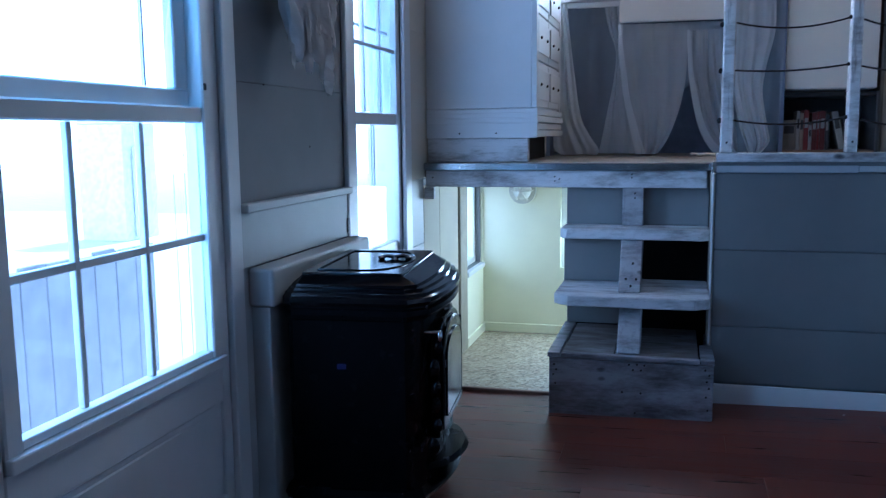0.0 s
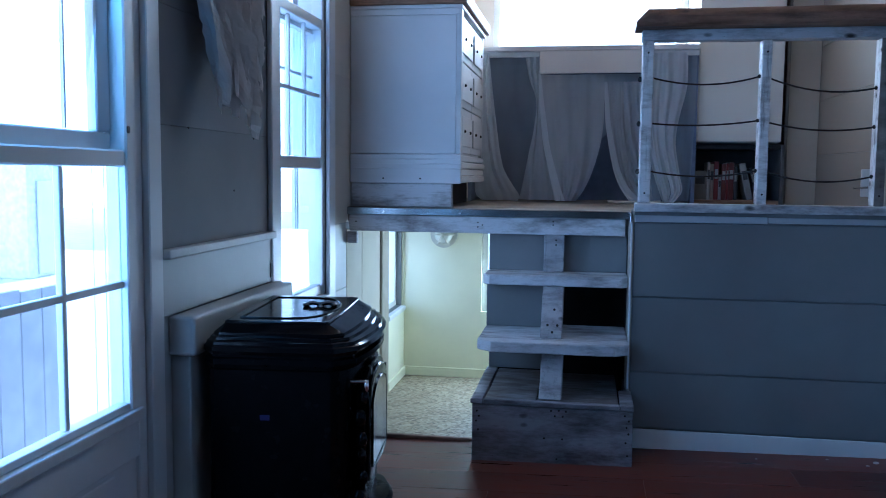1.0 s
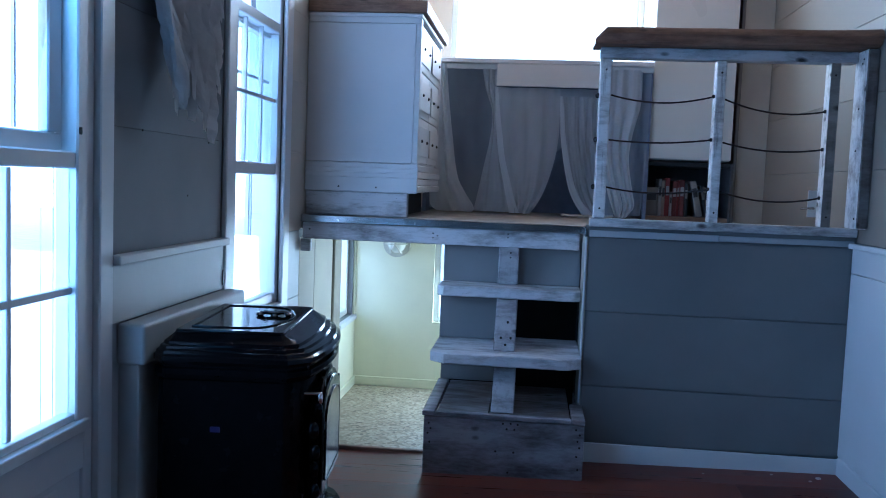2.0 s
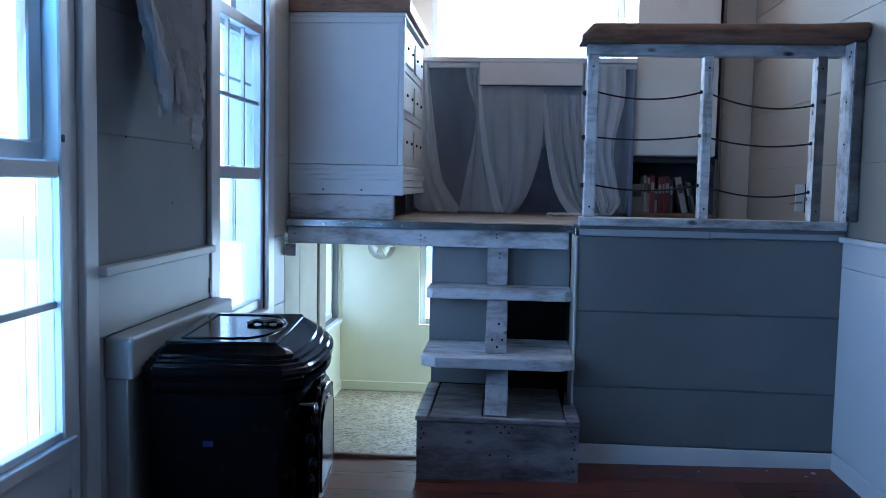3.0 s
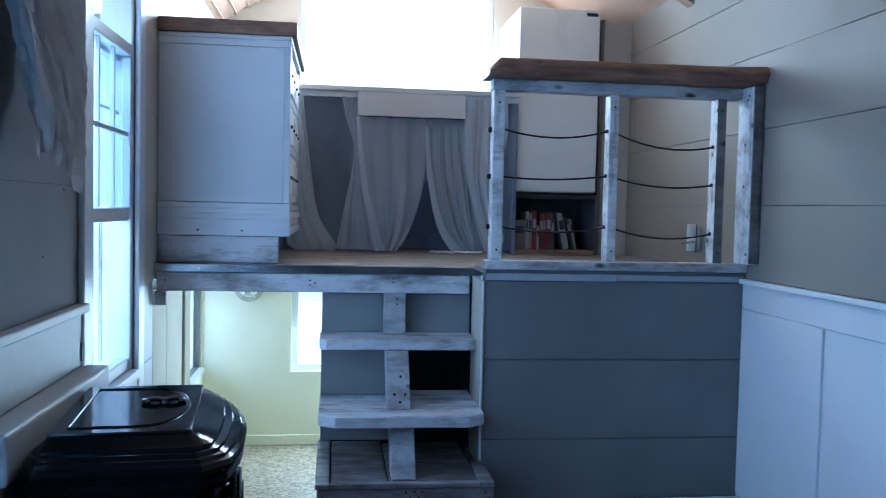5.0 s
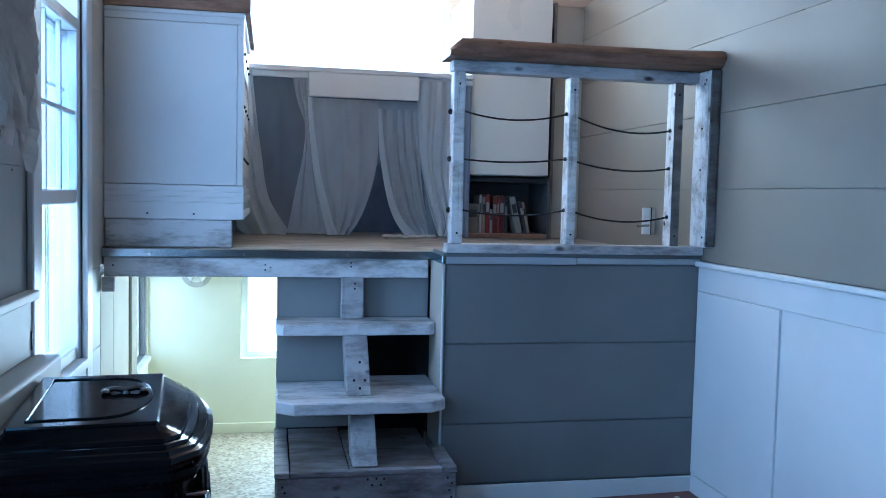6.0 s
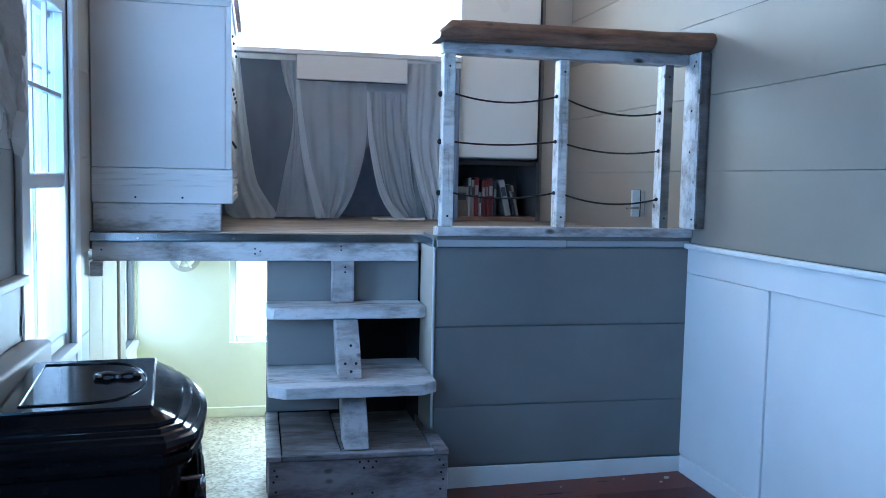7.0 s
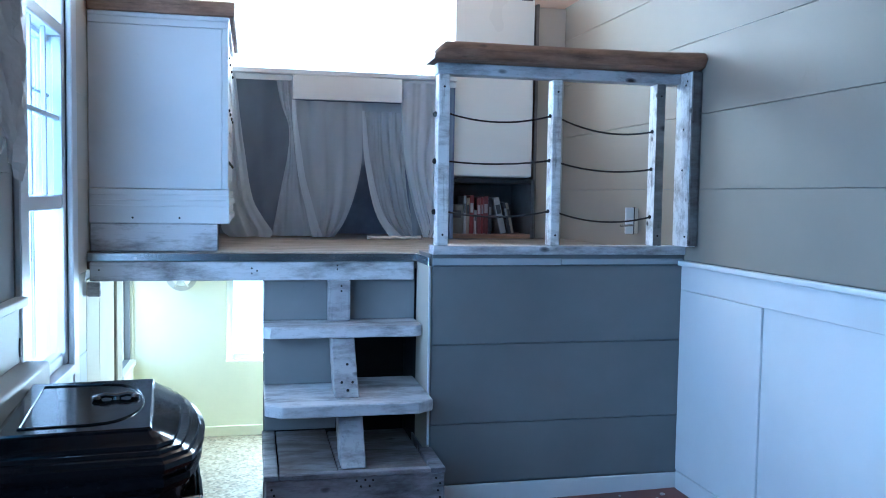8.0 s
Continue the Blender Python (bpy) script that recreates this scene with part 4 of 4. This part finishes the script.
part("base", rod((0.243, 1.499, 0.76), (0.243, 1.475, 0.76), 0.080, 24), plain("lamp_base", (0.55, 0.53, 0.45), 0.4), lb, smooth=True)
part("globe", ball((0.243, 1.472, 0.76), 0.055, (1, 0.8, 1), None, 18), plain("frosted_globe", (0.7, 0.7, 0.62), 0.2), lb, smooth=True)
for a in (0, 60, 120):
    pts = [(0.243 + 0.064 * math.cos(radians(a)) * math.cos(radians(t)), 1.474 - 0.058 * math.sin(radians(t)), 0.76 + 0.064 * math.sin(radians(a)) * math.cos(radians(t))) for t in range(0, 181, 15)]
    part("cage_bar", tube(pts, 0.004, 6), plain("cage_metal", (0.5, 0.48, 0.40), 0.4), lb, smooth=True)


# ---- wood stove ----
def stove():
    d = thing("wood_stove", (0.245, -1.14, 0.0), "glossy black enamelled cast-iron stove beside the wall", "stove")
    ORIGIN[d] = Vector()
    d.rotation_euler = (0, 0, radians(5.4))

    def outline(back, front, bow, hy, cut):
        pts = [(back, -hy + cut * 0.6), (back + cut * 0.6, -hy), (front - cut, -hy)]
        n = 12
        for k in range(n + 1):
            t = -1 + 2 * k / n
            pts.append((front + bow * (1 - t * t), (hy - cut) * t))
        pts += [(front - cut, hy), (back + cut * 0.6, hy), (back, hy - cut * 0.6)]
        return pts

    def loft(sections):
        bm, rings = bmesh.new(), []
        for z, back, front, bow, hy, cut in sections:
            rings.append([bm.verts.new((px, py, z)) for px, py in outline(back, front, bow, hy, cut)])
        n = len(rings[0])
        for p, q in zip(rings, rings[1:]):
            for k in range(n):
                bm.faces.new((p[k], p[(k + 1) % n], q[(k + 1) % n], q[k]))
        bm.faces.new(rings[0])
        bm.faces.new(rings[-1])
        return bm

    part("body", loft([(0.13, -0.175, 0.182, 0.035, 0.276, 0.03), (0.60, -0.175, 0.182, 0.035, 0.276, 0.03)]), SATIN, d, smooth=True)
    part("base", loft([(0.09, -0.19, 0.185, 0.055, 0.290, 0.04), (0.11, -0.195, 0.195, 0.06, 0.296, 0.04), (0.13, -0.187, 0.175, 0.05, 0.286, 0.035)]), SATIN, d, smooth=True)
    def section(z, o):
        """Outline that stands o metres out from the top plate."""
        return (z, -0.14 - 0.6 * o, 0.138 + o, 0.42 * o, 0.234 + 0.74 * o, 0.006 + 0.6 * o)

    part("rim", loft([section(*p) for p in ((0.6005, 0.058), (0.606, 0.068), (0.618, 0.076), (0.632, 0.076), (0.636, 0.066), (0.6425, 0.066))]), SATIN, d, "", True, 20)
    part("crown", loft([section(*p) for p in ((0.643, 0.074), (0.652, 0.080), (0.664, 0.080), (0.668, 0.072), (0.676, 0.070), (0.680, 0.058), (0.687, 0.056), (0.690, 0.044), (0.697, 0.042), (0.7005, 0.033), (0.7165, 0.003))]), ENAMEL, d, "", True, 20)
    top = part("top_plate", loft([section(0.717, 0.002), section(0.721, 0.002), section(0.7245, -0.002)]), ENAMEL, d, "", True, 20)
    arc = [(-0.11, -0.19, 0.7255), (0.02, -0.19, 0.7255)]
    for k in range(17):
        t = -90 + 180 * k / 16
        arc.append((0.035 + 0.085 * math.cos(radians(t)), 0.185 * math.sin(radians(t)), 0.7255))
    arc += [(0.02, 0.19, 0.7255), (-0.11, 0.19, 0.7255), (-0.11, -0.19, 0.7255)]
    part("lid_seam", tube(arc, 0.0028, 6), IRON, top, smooth=True)
    knob = tube([(0.012, 0.028, 0.729), (0.036, 0.030, 0.735), (0.060, 0.032, 0.731), (0.084, 0.034, 0.735), (0.108, 0.036, 0.729)], 0.006, 10)
    ball((0.020, 0.029, 0.730), 0.013, (0.9, 1.5, 0.5), knob, 12)
    ball((0.100, 0.035, 0.730), 0.013, (0.9, 1.5, 0.5), knob, 12)
    rod((0.060, 0.032, 0.724), (0.060, 0.032, 0.731), 0.012, 12, 0.008, knob)
    part("lid_handle", knob, plain("dark_nickel", (0.16, 0.16, 0.17), 0.16, 1.0, 0.1, 20, 0.05), top, "bow-shaped dark metal lid handle", True)
    part("maker_label", box(-0.035, -0.010, -0.2785, -0.2762, 0.468, 0.482, 0), plain("violet_label", (0.022, 0.015, 0.08), 0.4), d, "small violet-blue label")
    # front door with an arched frame
    def arch(x, hw, z0, zs, deep, bm=None):
        pts = [(x, -hw, z0), (x, hw, z0)]
        for k in range(13):
            t = 180 * k / 12
            pts.append((x, hw * math.cos(radians(t)), zs + 0.45 * hw * math.sin(radians(t))))
        return prism(pts, (deep, 0, 0), 0.004, bm)

    fd_ = part("door", arch(0.202, 0.185, 0.25, 0.50, 0.028), SATIN, d)
    part("door_moulding", arch(0.2305, 0.165, 0.27, 0.49, 0.010), IRON, fd_)
    part("door_glass", arch(0.241, 0.135, 0.30, 0.47, 0.003), SMOKED, fd_)
    for z in (0.33, 0.50):
        part("hinge", rod((0.225, 0.192, z - 0.025), (0.225, 0.192, z + 0.025), 0.010, 10), IRON, fd_, smooth=True)
    hd = part("door_handle", rod((0.19, -0.200, 0.56), (0.232, -0.200, 0.56), 0.006), CHROME, fd_, "bright metal door handle", True)
    part("grip", ball((0.234, -0.200, 0.548), 0.010, (0.8, 0.8, 1.7), None, 12), CHROME, hd, smooth=True)
    for z in (0.56, 0.578):
        part("moulding", loft([(z, 0.0, 0.172, 0.05, 0.20, 0.03), (z + 0.007, 0.0, 0.180, 0.055, 0.207, 0.03), (z + 0.014, 0.0, 0.172, 0.05, 0.20, 0.03)]), ENAMEL, d, smooth=True)
    for k in range(6):       # cast scrolls beside the door
        part("scroll", ball((0.216 + 0.010 * (k % 2), -0.212 + 0.012 * (k % 3), 0.24 + 0.055 * k), 0.020 - 0.004 * (k % 2), (0.9, 0.8, 1.3), None, 12), ENAMEL, d, smooth=True)
    part("ash_lip", loft([(0.150, 0.05, 0.225, 0.035, 0.19, 0.05), (0.162, 0.05, 0.240, 0.04, 0.20, 0.05), (0.176, 0.05, 0.232, 0.037, 0.195, 0.05)]), SATIN, d, smooth=True)
    part("ash_door", box(0.19, 0.215, -0.14, 0.14, 0.178, 0.225, 0.006), SATIN, d)
    for sx in (-0.13, 0.16):
        for sy in (-0.22, 0.22):
            part("leg", rod((sx, sy, SLOPE * (sx + 0.245 - 0.9)), (sx, sy, 0.092), 0.018, 12, 0.030), IRON, d, smooth=True)
    return d


stove()


# ---- torn-cloth hanging on the grey wall ----
def hanging():
    d = thing("wall_hanging", (0.06, -1.19, 1.92), "pale ragged cloth-strip fringe hanging off the grey wall", "wall hanging")
    rng = random.Random(5)
    for k in range(165):
        u0 = k * 0.618 % 1
        y = -1.345 + 0.385 * u0
        low = 1.43 if u0 < 0.08 else 1.27 if u0 < 0.48 else 1.215 if u0 < 0.62 else 1.35 if u0 < 0.78 else 1.53
        low += 0.07 * rng.random() if k < 34 else 0.06 + 0.42 * rng.random()
        top = low + 0.16 + 0.18 * rng.random() + (0.10 if k < 34 else 0.0)
        wide = 0.016 + 0.020 * rng.random()
        turn = 0.05 + 0.55 * rng.random()
        x = 0.108 - 0.030 * rng.random()
        bm, rows_ = bmesh.new(), []
        n, ph = 14, rng.random() * 6
        for i in range(n + 1):
            u = i / n
            z = top + (low - top) * u
            c = y + 0.010 * math.sin(3 * u + ph) + 0.010 * (0.5 - rng.random()) * u
            xx = x - 0.085 * max(0.0, z - 1.40) / 0.55 + 0.003 * math.sin(5 * u + ph)
            w = wide * (1 - 0.55 * u ** 5) * (0.75 + 0.4 * rng.random())
            sx, sy = w * math.sin(turn + 0.4 * math.sin(4 * u + ph)), w * math.cos(turn + 0.4 * math.sin(4 * u + ph))
            rows_.append([bm.verts.new((xx - sx, c - sy, z + 0.010 * rng.random())), bm.verts.new((xx + 0.002, c, z)),
                          bm.verts.new((xx + sx, c + sy, z - 0.010 * rng.random()))])
        for p, q in zip(rows_, rows_[1:]):
            for j in range(2):
                bm.faces.new((p[j], p[j + 1], q[j + 1], q[j]))
        bmesh.ops.solidify(bm, geom=bm.faces, thickness=0.0012)
        part("strand", bm, FEATHER, d)
    return d


hanging()

# ---- small things ----
single("dado_gap", box(0.0125, 0.016, -0.752, -0.743, 0.76, 0.81, 0), SCREW, "dark open joint at the end of the dado board", "trim", kind="structure")
single("open_joint", box(W - 0.0008, W + 0.001, -0.60, -0.09, 1.8128, 1.8166, 0), SCREW, "dark open joint between two wall boards", "trim", kind="structure")
for y, z in ((-1.02, 1.06), (-0.86, 1.225), (-1.32, 1.235)):
    part("nail", rod((-0.001, y, z), (0.0015, y, z), 0.003, 8), SCREW, wall_left)
chip = plain("pale_chip", (0.60, 0.57, 0.52), 0.8)
for x, y, r in ((2.19, -0.085, 0.010), (2.15, -0.12, 0.006), (2.02, -0.06, 0.005), (1.75, -0.09, 0.004)):
    single("paint_chip", ball((x, y, r * 0.45 + SLOPE * (x - 0.9)), r, (1.2, 0.8, 0.5), None, 7), chip, "small pale flake of debris on the floor", "debris", "flakes on the floor")

# ---- yard outside ----
single("backdrop", join(join(box(-30.1, -30, -35, 35, -0.5, 26, 0), box(-30, 32, 30, 30.1, -0.5, 26, 0)), box(-30, 32, -35.1, -35, -0.5, 26, 0)), backdrop_material(), "bright hazy distance beyond the yard", "backdrop", kind="structure")
fence = thing("fence", (-1.6, -0.5, -0.5), "weathered grey board fence in the yard", "fence")
for k in range(9):
    y = -0.98 + 0.165 * k
    part("board", box(-1.62, -1.60, y, y + 0.158, -0.5, 0.535 + 0.010 * math.sin(k * 2.3), 0.003), FENCE, fence)
part("fence_rail", box(-1.66, -1.621, -0.98, 0.49, 0.36, 0.43, 0.003), FENCE, fence)
part("fence_rail", box(-1.66, -1.621, -0.98, 0.49, -0.3, -0.22, 0.003), FENCE, fence)
shed = thing("shed", (-7.4, 8.3, -0.5), "pale shed across the sunlit yard", "shed")
PALE = plain("pale_shed_paint", (0.80, 0.82, 0.86), 0.7)
part("wall", box(-7.8, -7.0, 7.85, 8.7, -0.5, 1.30, 0.01), PALE, shed)
part("roof", prism([(-6.94, 7.8, 1.302), (-7.86, 7.8, 1.302), (-7.4, 7.8, 1.47)], (0, 0.95, 0), 0.01), PALE, shed)
part("door", box(-6.99, -6.96, 8.05, 8.5, -0.45, 0.95, 0.01), WHITE, shed)

# ---- floor planks ----
rng = random.Random(2)
plank_mesh = {}
y = -0.001
row = 0
while y > NEAR:
    w = 0.19
    x = -0.0 - (0.55 * row % 1.2)
    while x < W:
        a, b = max(0.0, x), min(W, x + 1.2)
        if b - a > 0.02:
            key = round(b - a, 3)
            if key not in plank_mesh:
                bm = box(0, b - a - 0.0008, -w + 0.0008, 0, -0.014, 0.0, 0.0006)
                me = bpy.data.meshes.new("plank")
                bm.to_mesh(me)
                bm.free()
                me.materials.append(FLOOR)
                plank_mesh[key] = me
            p = new("plank", plank_mesh[key])
            p.location = (a, y, 0)
            p.parent = floor
        x += 1.2
    y -= w
    row += 1
